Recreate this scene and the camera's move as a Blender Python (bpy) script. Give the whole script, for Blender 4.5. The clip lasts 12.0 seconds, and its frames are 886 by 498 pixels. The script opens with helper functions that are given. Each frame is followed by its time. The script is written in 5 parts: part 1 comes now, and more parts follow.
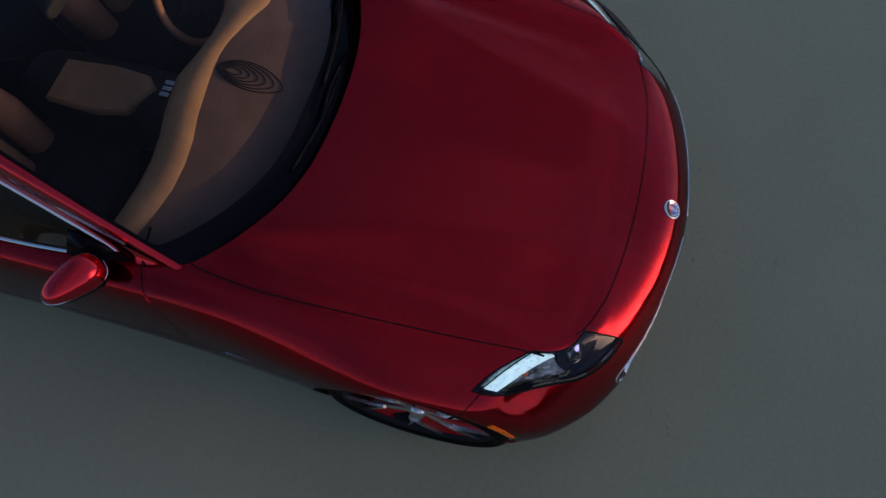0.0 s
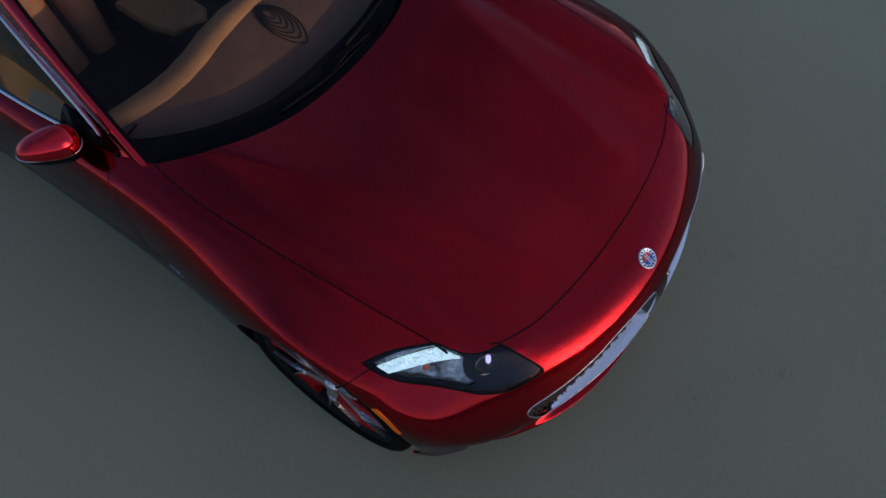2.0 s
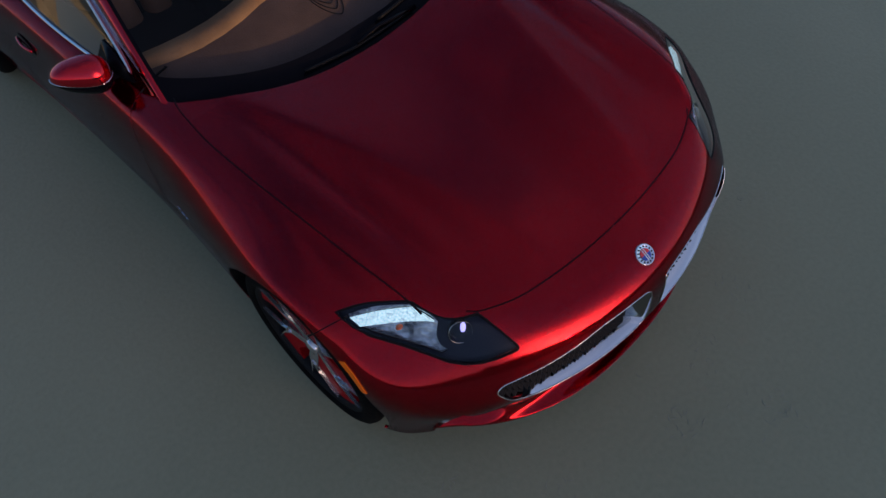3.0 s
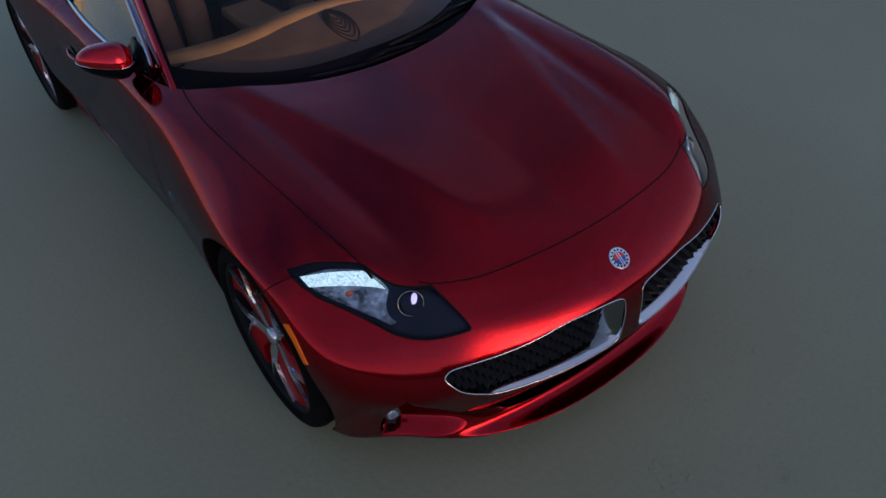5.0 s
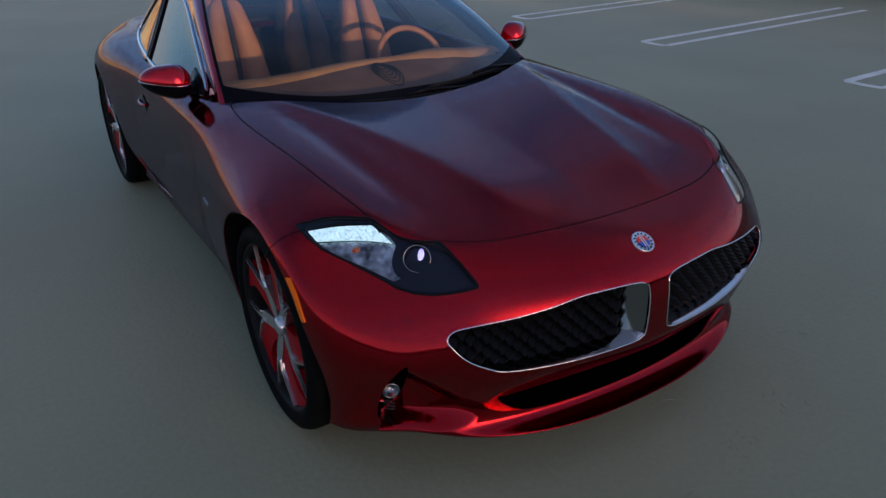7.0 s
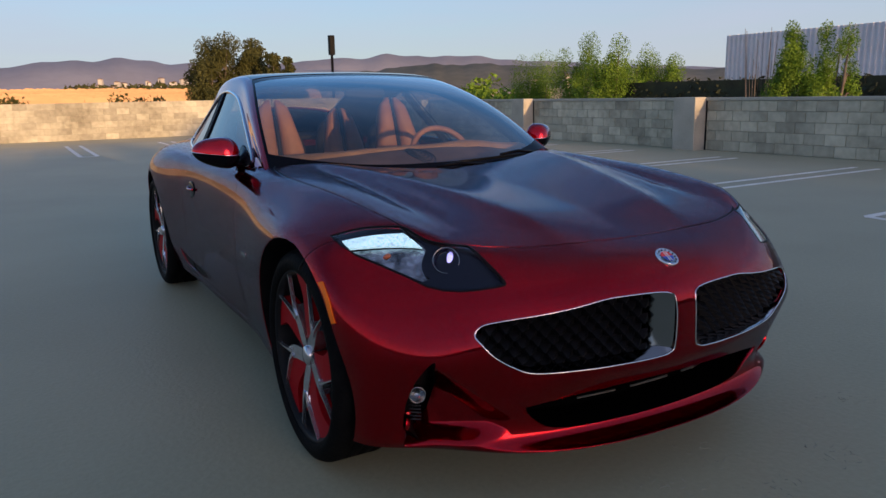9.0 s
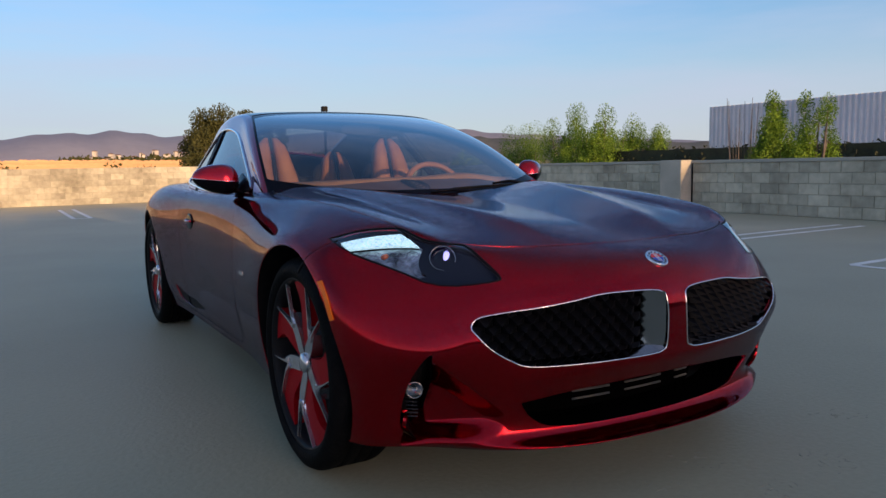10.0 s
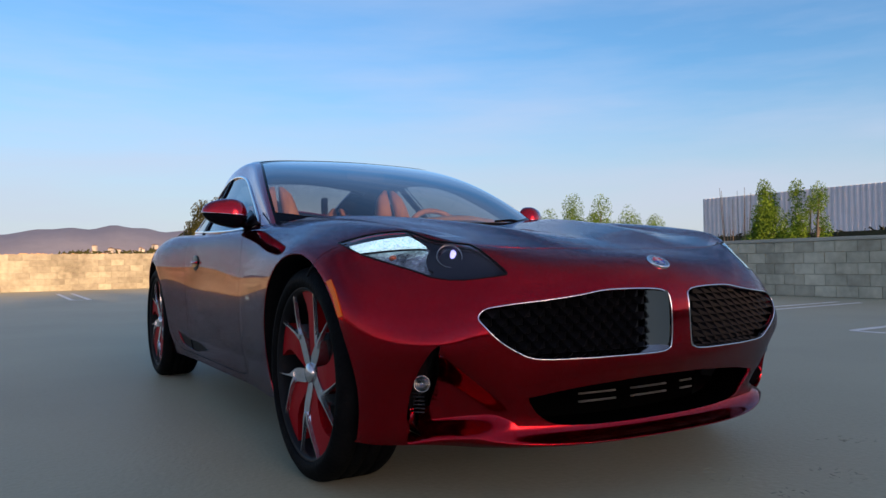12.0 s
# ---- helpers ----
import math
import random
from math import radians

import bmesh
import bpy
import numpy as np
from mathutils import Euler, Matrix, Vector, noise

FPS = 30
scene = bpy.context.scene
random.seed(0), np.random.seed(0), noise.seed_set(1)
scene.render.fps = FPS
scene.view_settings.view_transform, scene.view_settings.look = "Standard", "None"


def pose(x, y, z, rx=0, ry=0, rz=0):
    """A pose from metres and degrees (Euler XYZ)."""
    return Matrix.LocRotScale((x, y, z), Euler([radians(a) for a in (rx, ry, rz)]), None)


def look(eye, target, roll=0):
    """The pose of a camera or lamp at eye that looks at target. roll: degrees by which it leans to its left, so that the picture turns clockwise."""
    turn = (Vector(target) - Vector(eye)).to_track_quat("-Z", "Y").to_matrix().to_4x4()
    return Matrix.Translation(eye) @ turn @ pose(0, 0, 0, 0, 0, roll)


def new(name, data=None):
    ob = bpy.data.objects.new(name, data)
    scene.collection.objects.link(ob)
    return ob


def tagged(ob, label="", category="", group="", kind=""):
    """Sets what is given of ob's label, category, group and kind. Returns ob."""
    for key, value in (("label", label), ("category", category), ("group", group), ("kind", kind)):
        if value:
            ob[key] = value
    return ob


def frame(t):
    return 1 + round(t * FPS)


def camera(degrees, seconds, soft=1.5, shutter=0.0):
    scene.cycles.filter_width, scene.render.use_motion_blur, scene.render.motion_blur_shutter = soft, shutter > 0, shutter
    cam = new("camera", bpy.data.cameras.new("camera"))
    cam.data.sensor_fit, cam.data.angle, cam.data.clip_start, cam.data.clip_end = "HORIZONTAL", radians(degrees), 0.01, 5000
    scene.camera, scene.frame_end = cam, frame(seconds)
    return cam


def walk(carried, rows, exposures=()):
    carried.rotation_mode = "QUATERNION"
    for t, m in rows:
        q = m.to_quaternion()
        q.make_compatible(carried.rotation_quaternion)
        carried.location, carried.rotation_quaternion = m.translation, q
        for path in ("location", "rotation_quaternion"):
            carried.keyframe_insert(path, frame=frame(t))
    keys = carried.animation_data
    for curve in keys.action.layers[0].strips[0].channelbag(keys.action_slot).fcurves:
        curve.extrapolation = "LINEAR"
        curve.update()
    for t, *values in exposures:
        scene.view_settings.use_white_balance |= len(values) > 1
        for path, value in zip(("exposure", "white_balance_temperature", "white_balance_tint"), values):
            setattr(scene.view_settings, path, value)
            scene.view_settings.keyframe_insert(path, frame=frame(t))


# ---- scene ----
cam = camera(61.77, 12.0)
# seconds, eye x y z, yaw to the left of +y, pitch up, roll
ROWS = [
    (0, -1.4241, -0.2933, 3.2027, -72.303, -66.080, -2.268),
    (0.5, -1.4102, -0.4488, 3.1738, -67.386, -65.223, -2.670),
    (1, -1.3937, -0.6179, 3.1236, -61.730, -63.648, -3.479),
    (1.5, -1.3841, -0.7942, 3.0456, -56.118, -61.567, -4.150),
    (2, -1.3891, -0.9689, 2.9551, -50.984, -59.304, -4.242),
    (2.5, -1.4096, -1.1333, 2.8572, -46.778, -56.908, -3.633),
    (3, -1.4233, -1.2904, 2.7703, -42.862, -54.736, -3.375),
    (5, -1.4771, -1.7945, 2.3037, -36.666, -41.159, -1.907),
    (5.5, -1.4846, -1.8926, 2.1479, -35.396, -37.245, -1.755),
    (6, -1.4962, -1.9795, 1.9870, -33.960, -33.473, -1.480),
    (6.5, -1.5177, -2.0592, 1.8223, -32.537, -29.581, -1.362),
    (7, -1.5435, -2.1356, 1.6813, -31.207, -25.717, -1.308),
    (9, -1.6735, -2.3286, 1.2260, -29.278, -11.744, -1.124),
    (9.5, -1.7040, -2.3617, 1.1167, -29.752, -8.961, -1.183),
    (10, -1.7378, -2.3983, 1.0261, -30.120, -6.319, -1.042),
    (10.5, -1.7577, -2.4169, 0.9430, -30.286, -3.881, -0.949),
    (11, -1.7734, -2.4281, 0.8636, -30.342, -1.635, -0.992),
    (11.5, -1.7868, -2.4324, 0.7925, -30.348, 0.099, -0.981),
    (12, -1.8022, -2.4417, 0.7395, -30.442, 1.003, -0.938),
]


def eye_pose(x, y, z, yaw, pitch, roll):
    return pose(x, y, z) @ pose(0, 0, 0, 0, 0, yaw) @ pose(0, 0, 0, 90 + pitch) @ pose(0, 0, 0, 0, 0, roll)


walk(cam, [(t, eye_pose(*r)) for t, *r in ROWS], [(0.0, -0.30, 6700, 10), (3.0, -0.28, 6700, 10), (6.5, -0.14, 6750, 10), (9.0, -0.08, 6650, 10), (12.0, 0.10, 6700, 10)])

# ---- world and sun ----
SUN_AZ = radians(-177)      # from +y towards -x
SUN_EL = radians(4.5)
SKY, VEIL, CLOUD = 0.355, (0.12, 0.88), (1.55, 1.80, 2.48, 1)
HORIZON = (1.62, 1.72, 2.05, 1)
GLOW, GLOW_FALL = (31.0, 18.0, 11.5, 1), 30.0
WIDE_GLOW = (0.48, 0.40, 0.45, 1)
world = bpy.data.worlds.new("sky")
scene.world = world
world.use_nodes = True
wn = world.node_tree


def wnode(kind, **values):
    n = wn.nodes.new(kind)
    for key, value in values.items():
        n.inputs[key].default_value = value
    return n


sky = wnode("ShaderNodeTexSky")
sky.sky_type, sky.sun_disc = "NISHITA", False
sky.sun_elevation, sky.sun_rotation = SUN_EL, -SUN_AZ
sky.air_density, sky.dust_density, sky.ozone_density = 1.0, 0.05, 4.0
# thin high cloud: a pale veil in long streaks
coord = wnode("ShaderNodeTexCoord")
stretch = wnode("ShaderNodeMapping", Scale=(1.0, 1.3, 7.0), Rotation=(0.0, 0.12, 0.3))
wn.links.new(coord.outputs["Generated"], stretch.inputs["Vector"])
streak = wnode("ShaderNodeTexNoise", Scale=1.6, Detail=6.0, Roughness=0.55)
wn.links.new(stretch.outputs[0], streak.inputs["Vector"])
veil = wnode("ShaderNodeMapRange")
veil.inputs["From Min"].default_value, veil.inputs["From Max"].default_value = 0.37, 0.72
veil.inputs["To Min"].default_value, veil.inputs["To Max"].default_value = VEIL
wn.links.new(streak.outputs[0], veil.inputs["Value"])
# haze thickens towards the horizon
parts_of = wnode("ShaderNodeSeparateXYZ")
wn.links.new(coord.outputs["Generated"], parts_of.inputs[0])
haze = wnode("ShaderNodeMapRange")
haze.interpolation_type = "SMOOTHSTEP"
haze.inputs["From Min"].default_value, haze.inputs["From Max"].default_value = 0.0, 0.55
haze.inputs["To Min"].default_value, haze.inputs["To Max"].default_value = 0.94, 0.26
wn.links.new(parts_of.outputs["Z"], haze.inputs["Value"])
thick = wnode("ShaderNodeMath")
thick.operation = "MULTIPLY"
wn.links.new(veil.outputs[0], thick.inputs[0])
wn.links.new(haze.outputs[0], thick.inputs[1])
low = wnode("ShaderNodeMapRange")
low.interpolation_type = "SMOOTHSTEP"
low.inputs["From Min"].default_value, low.inputs["From Max"].default_value = 0.02, 0.26
low.inputs["To Min"].default_value, low.inputs["To Max"].default_value = 0.72, 0.0
wn.links.new(parts_of.outputs["Z"], low.inputs["Value"])
mixed = wnode("ShaderNodeMix")
mixed.data_type = "RGBA"
mixed.inputs["B"].default_value = CLOUD
wn.links.new(thick.outputs[0], mixed.inputs["Factor"])
wn.links.new(sky.outputs[0], mixed.inputs["A"])
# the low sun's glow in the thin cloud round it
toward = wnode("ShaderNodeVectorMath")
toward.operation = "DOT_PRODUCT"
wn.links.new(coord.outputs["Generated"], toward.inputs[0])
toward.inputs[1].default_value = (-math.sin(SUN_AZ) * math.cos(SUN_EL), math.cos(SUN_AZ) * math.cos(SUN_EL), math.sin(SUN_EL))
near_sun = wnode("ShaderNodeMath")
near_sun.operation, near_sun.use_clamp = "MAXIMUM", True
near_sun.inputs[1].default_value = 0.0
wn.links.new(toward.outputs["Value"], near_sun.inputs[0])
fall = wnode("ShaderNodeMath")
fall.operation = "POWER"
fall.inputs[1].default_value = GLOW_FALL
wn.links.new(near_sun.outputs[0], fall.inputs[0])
hazy = wnode("ShaderNodeMix")
hazy.data_type = "RGBA"
hazy.inputs["B"].default_value = HORIZON
wn.links.new(low.outputs[0], hazy.inputs["Factor"])
wn.links.new(mixed.outputs["Result"], hazy.inputs["A"])
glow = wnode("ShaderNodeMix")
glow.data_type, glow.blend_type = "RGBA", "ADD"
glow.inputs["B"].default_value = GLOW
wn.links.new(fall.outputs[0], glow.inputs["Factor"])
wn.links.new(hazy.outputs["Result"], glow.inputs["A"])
# a wide pale brightening of the whole sunward half of the sky
wide = wnode("ShaderNodeMapRange")
wide.interpolation_type = "SMOOTHSTEP"
wide.inputs["From Min"].default_value, wide.inputs["From Max"].default_value = -0.5, 0.3
wn.links.new(toward.outputs["Value"], wide.inputs["Value"])
sunward = wnode("ShaderNodeMix")
sunward.data_type, sunward.blend_type = "RGBA", "ADD"
sunward.inputs["B"].default_value = WIDE_GLOW
wn.links.new(wide.outputs[0], sunward.inputs["Factor"])
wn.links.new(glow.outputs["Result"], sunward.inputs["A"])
bg = wn.nodes["Background"]
bg.inputs["Strength"].default_value = SKY
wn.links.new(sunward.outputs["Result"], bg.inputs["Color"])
sun = new("sun", bpy.data.lights.new("sun", "SUN"))
sun.data.energy, sun.data.angle, sun.data.color = 4.7, radians(0.6), (1.0, 0.62, 0.30)
sun_from = Vector((-math.sin(SUN_AZ) * math.cos(SUN_EL), math.cos(SUN_AZ) * math.cos(SUN_EL), math.sin(SUN_EL)))
sun.matrix_world = look(sun_from * 50, (0, 0, 0))


# ---- materials ----
def material(name, color, rough=0.5, metal=0.0, coat=0.0, spec=0.5):
    m = bpy.data.materials.new(name)
    m.use_nodes = True
    b = m.node_tree.nodes["Principled BSDF"]
    b.inputs["Base Color"].default_value = (*color, 1)
    b.inputs["Roughness"].default_value = rough
    b.inputs["Metallic"].default_value = metal
    b.inputs["Coat Weight"].default_value = coat
    b.inputs["Coat Roughness"].default_value = 0.02
    b.inputs["Specular IOR Level"].default_value = spec
    return m


def node(m, kind, **values):
    n = m.node_tree.nodes.new(kind)
    for key, value in values.items():
        n.inputs[key].default_value = value
    return n


def link(m, a, b):
    m.node_tree.links.new(a, b)


def bsdf(m):
    return m.node_tree.nodes["Principled BSDF"]


def mottled(name, dark, light, scale, rough=0.7, bump=0.0, fine=60.0, detail=8.0, low=0.35, high=0.65, coords="Object"):
    """Two scales of noise between two colours, with a fine relief."""
    m = material(name, light, rough)
    co = node(m, "ShaderNodeNewGeometry").outputs["Position"] if coords == "World" else node(m, "ShaderNodeTexCoord").outputs[coords]
    big, small = node(m, "ShaderNodeTexNoise", Scale=scale, Detail=detail), node(m, "ShaderNodeTexNoise", Scale=fine, Detail=4.0)
    for n in (big, small):
        link(m, co, n.inputs["Vector"])
    mix = node(m, "ShaderNodeMath")
    mix.operation = "MULTIPLY_ADD"
    mix.inputs[1].default_value, mix.inputs[2].default_value = 0.35, 0.0
    link(m, small.outputs[0], mix.inputs[0])
    add = node(m, "ShaderNodeMath")
    add.operation = "MULTIPLY_ADD"
    add.inputs[1].default_value = 0.65
    link(m, big.outputs[0], add.inputs[0])
    link(m, mix.outputs[0], add.inputs[2])
    ramp = node(m, "ShaderNodeValToRGB")
    ramp.color_ramp.elements[0].position, ramp.color_ramp.elements[1].position = low, high
    ramp.color_ramp.elements[0].color, ramp.color_ramp.elements[1].color = (*dark, 1), (*light, 1)
    link(m, add.outputs[0], ramp.inputs[0])
    link(m, ramp.outputs[0], bsdf(m).inputs["Base Color"])
    if bump:
        bp = node(m, "ShaderNodeBump", Strength=bump, Distance=0.01)
        link(m, small.outputs[0], bp.inputs["Height"])
        link(m, bp.outputs[0], bsdf(m).inputs["Normal"])
    return m


def glass(name, tint, gloss=1.0, see=1.0):
    """Clear tinted pane: light passes straight through, gloss by Fresnel."""
    m = bpy.data.materials.new(name)
    m.use_nodes = True
    m.node_tree.nodes.remove(m.node_tree.nodes["Principled BSDF"])
    out = m.node_tree.nodes["Material Output"]
    clear, shine, mix, facing, curve, fres = (node(m, "ShaderNode" + k) for k in ("BsdfTransparent", "BsdfGlossy", "MixShader", "LayerWeight", "Math", "MapRange"))
    curve.operation = "POWER"
    curve.inputs[1].default_value = 3.0
    link(m, facing.outputs["Facing"], curve.inputs[0])
    link(m, curve.outputs[0], fres.inputs["Value"])
    fres.inputs["To Min"].default_value, fres.inputs["To Max"].default_value = 0.009, 1.3
    clear.inputs[0].default_value = (*tint, 1)
    shine.inputs["Roughness"].default_value = 0.01
    shine.inputs["Color"].default_value = (gloss, gloss, gloss, 1)
    link(m, fres.outputs[0], mix.inputs[0])
    link(m, clear.outputs[0], mix.inputs[1])
    link(m, shine.outputs[0], mix.inputs[2])
    link(m, mix.outputs[0], out.inputs["Surface"])
    return m


PAINT = material("candy red metallic paint", (0.63, 0.0014, 0.013), 0.055, 1.0, 0.0)
bsdf(PAINT).inputs["Specular Tint"].default_value = (0.14, 0.001, 0.012, 1)
flake = node(PAINT, "ShaderNodeTexNoise", Scale=1800.0, Detail=1.0)
link(PAINT, node(PAINT, "ShaderNodeTexCoord").outputs["Object"], flake.inputs["Vector"])
flake_bump = node(PAINT, "ShaderNodeBump", Strength=0.03, Distance=0.001)
link(PAINT, flake.outputs[0], flake_bump.inputs["Height"])
link(PAINT, flake_bump.outputs[0], bsdf(PAINT).inputs["Normal"])
deep = node(PAINT, "ShaderNodeBsdfMetallic", Roughness=0.42)
deep.inputs["Base Color"].default_value, deep.inputs["Edge Tint"].default_value = (0.76, 0.002, 0.011, 1), (0.02, 0.001, 0.008, 1)
flakes = node(PAINT, "ShaderNodeMixShader", Fac=0.06)
link(PAINT, bsdf(PAINT).outputs[0], flakes.inputs[1])
link(PAINT, deep.outputs[0], flakes.inputs[2])
facing = node(PAINT, "ShaderNodeLayerWeight", Blend=0.5)
curve = node(PAINT, "ShaderNodeMath")
curve.operation = "POWER"
curve.inputs[1].default_value = 3.35
link(PAINT, facing.outputs["Facing"], curve.inputs[0])
gloss = node(PAINT, "ShaderNodeMapRange")
gloss.inputs["To Min"].default_value, gloss.inputs["To Max"].default_value = 0.030, 0.92
link(PAINT, curve.outputs[0], gloss.inputs["Value"])
lacquer, layers = node(PAINT, "ShaderNodeBsdfGlossy", Roughness=0.012), node(PAINT, "ShaderNodeMixShader")
lacquer.inputs["Color"].default_value = (0.93, 0.90, 1.0, 1)
link(PAINT, gloss.outputs[0], layers.inputs[0])
link(PAINT, flakes.outputs[0], layers.inputs[1])
link(PAINT, lacquer.outputs[0], layers.inputs[2])
link(PAINT, layers.outputs[0], PAINT.node_tree.nodes["Material Output"].inputs["Surface"])
DEEP_SPEC = 0.08
BLACK = mottled("black plastic", (0.004, 0.004, 0.005), (0.008, 0.008, 0.009), 12, 0.5, 0.1)
GLOSS_BLACK = material("gloss black", (0.003, 0.003, 0.005), 0.10, 0.0, 0.0, 0.06)
bsdf(BLACK).inputs["Specular IOR Level"].default_value = DEEP_SPEC
RUBBER = mottled("tyre rubber", (0.003, 0.003, 0.0035), (0.007, 0.007, 0.007), 14, 0.6, 0.3, 90)
bsdf(RUBBER).inputs["Specular IOR Level"].default_value = 0.03
CHROME = material("chrome", (0.78, 0.79, 0.81), 0.09, 1.0)
SILVER = mottled("brushed alloy", (0.46, 0.46, 0.48), (0.68, 0.68, 0.70), 20, 0.20, 0.05)
bsdf(SILVER).inputs["Metallic"].default_value = 0.9
DARK_ALLOY = material("dark alloy", (0.010, 0.010, 0.011), 0.5, 0.0, 0.0, 0.1)
WHEEL_RED = material("red wheel inlay", (0.32, 0.003, 0.007), 0.5, 0.0, 0.0, 0.08)
PANE = glass("window glass", (0.62, 0.62, 0.63))
SIDE_PANE = glass("tinted side glass", (0.50, 0.54, 0.56), 0.62)
ROOF_GLASS = material("dark roof glass", (0.010, 0.004, 0.008), 0.06, 0.0, 0.0, 0.6)
LENS = glass("lamp lens", (0.93, 0.95, 0.97))
TAN = mottled("tan leather", (0.27, 0.130, 0.074), (0.38, 0.188, 0.108), 9, 0.55, 0.2, 160)
WAVE_TAN = mottled("golden tan leather", (0.29, 0.165, 0.082), (0.41, 0.245, 0.125), 9, 0.55, 0.2, 160)
TAN_DARK = mottled("brown suede", (0.115, 0.072, 0.056), (0.165, 0.104, 0.082), 9, 0.8, 0.2, 160)
CABIN = mottled("dark cabin trim", (0.003, 0.0035, 0.006), (0.008, 0.009, 0.013), 9, 0.8, 0.2, 120)
LED = material("lit white lamp strip", (0.42, 0.52, 0.58), 0.2)
bsdf(LED).inputs["Emission Color"].default_value = (0.55, 0.86, 1.0, 1)
bsdf(LED).inputs["Emission Strength"].default_value = 1.0
cells = node(LED, "ShaderNodeTexVoronoi", Scale=150.0)
link(LED, node(LED, "ShaderNodeTexCoord").outputs["Object"], cells.inputs["Vector"])
lit = node(LED, "ShaderNodeMapRange")
lit.inputs["From Max"].default_value, lit.inputs["To Min"].default_value, lit.inputs["To Max"].default_value = 0.9, 1.5, 0.35
link(LED, cells.outputs["Distance"], lit.inputs["Value"])
link(LED, lit.outputs[0], bsdf(LED).inputs["Emission Strength"])
BEZEL = material("blue-black lamp bezel", (0.007, 0.011, 0.024), 0.35, 0.0, 0.0, 0.12)
FACET = mottled("faceted lamp reflector", (0.05, 0.055, 0.065), (0.50, 0.52, 0.56), 22, 0.2, 0.35, 70)
bsdf(FACET).inputs["Metallic"].default_value = 0.9
AMBER = material("amber lens", (0.80, 0.15, 0.004), 0.35, 0.0, 0.05, 0.2)
INDICATOR = material("dim orange bulb", (0.45, 0.09, 0.03), 0.3)
PROJECTOR = material("lit projector element", (0.4, 0.4, 0.6), 0.2)
bsdf(PROJECTOR).inputs["Emission Color"].default_value = (0.45, 0.40, 1.0, 1)
bsdf(PROJECTOR).inputs["Emission Strength"].default_value = 1.7
BOWL = material("violet-black bowl", (0.014, 0.014, 0.040), 0.25, 0.3)
PLATE = material("dull chrome plate", (0.24, 0.245, 0.25), 0.16, 1.0)
SCALE_BLACK = material("satin black grille", (0.004, 0.004, 0.0048), 0.30, 0.0, 0.0, 0.10)
SLAT = material("dull grey slat", (0.085, 0.08, 0.07), 0.4)
# near-black that stands for shade inside openings; also colours the badge marks
VOID = material("lightless matt black", (0.0015, 0.0015, 0.0015), 0.9, 0.0, 0.0, 0.0)
BRAKE = mottled("dark brake disc", (0.012, 0.012, 0.013), (0.03, 0.03, 0.032), 30, 0.6)
bsdf(BRAKE).inputs["Specular IOR Level"].default_value = 0.1
ENAMEL_BLUE = material("blue enamel", (0.02, 0.05, 0.35), 0.2, 0.0, 0.8)
ENAMEL_RED = material("red enamel", (0.55, 0.03, 0.03), 0.2, 0.0, 0.8)
ENAMEL_WHITE = material("white enamel", (0.7, 0.72, 0.76), 0.2, 0.3, 0.8)
DECK = mottled("sealed concrete deck", (0.212, 0.222, 0.141), (0.282, 0.291, 0.189), 0.55, 0.55, 0.25, 45, 9, 0.3, 0.7)
bsdf(DECK).inputs["Specular IOR Level"].default_value = 0.15
bsdf(DECK).inputs["Sheen Weight"].default_value = 0.10
bsdf(DECK).inputs["Sheen Tint"].default_value = (1.0, 0.95, 0.86, 1)
LINE_PAINT = mottled("worn white road paint", (0.58, 0.58, 0.52), (0.84, 0.84, 0.76), 5, 0.7, 0.15, 60)


# ---- mesh helpers ----
def part(name, bm, mat, parent=None, label="", smooth=True):
    me = bpy.data.meshes.new(name)
    bm.to_mesh(me)
    bm.free()
    return part_mesh(name, me, mat, parent, label, smooth)


def part_mesh(name, me, mat, parent=None, label="", smooth=True):
    for m in mat if isinstance(mat, (list, tuple)) else (mat,):
        me.materials.append(m)
    if smooth:
        me.polygons.foreach_set("use_smooth", [True] * len(me.polygons))
    ob = new(name, me)
    if parent:
        ob.parent = parent
    return tagged(ob, label)


def thing(name, label, category, m=None, group="", kind=""):
    ob = new(name)
    if m:
        ob.matrix_world = m
    return tagged(ob, label, category, group, kind)


def box(bm, x0, x1, y0, y1, z0, z1, bevel=0.0):
    vs = [bm.verts.new((x, y, z)) for z in (z0, z1) for y in (y0, y1) for x in (x0, x1)]
    fs = [bm.faces.new([vs[i] for i in f]) for f in ((0, 2, 3, 1), (4, 5, 7, 6), (0, 1, 5, 4), (2, 6, 7, 3), (0, 4, 6, 2), (1, 3, 7, 5))]
    if bevel:
        edges = {e for f in fs for e in f.edges}
        bmesh.ops.bevel(bm, geom=list(edges), offset=bevel, segments=2, affect="EDGES", profile=0.5)
    return vs


def crom(points, n, closed=False):
    """Catmull-Rom polyline through points."""
    p = np.array(points, float)
    k = len(p)
    p = np.vstack([p[-1], p, p[0], p[1]]) if closed else np.vstack([2 * p[0] - p[1], p, 2 * p[-1] - p[-2]])
    segs = k if closed else k - 1
    t = np.linspace(0, segs, n, endpoint=not closed)
    i = np.minimum(t.astype(int), segs - 1)
    f = (t - i)[:, None]
    a, b, c, d = p[i], p[i + 1], p[i + 2], p[i + 3]
    return 0.5 * (2 * b + (c - a) * f + (2 * a - 5 * b + 4 * c - d) * f**2 + (3 * b - a - 3 * c + d) * f**3)


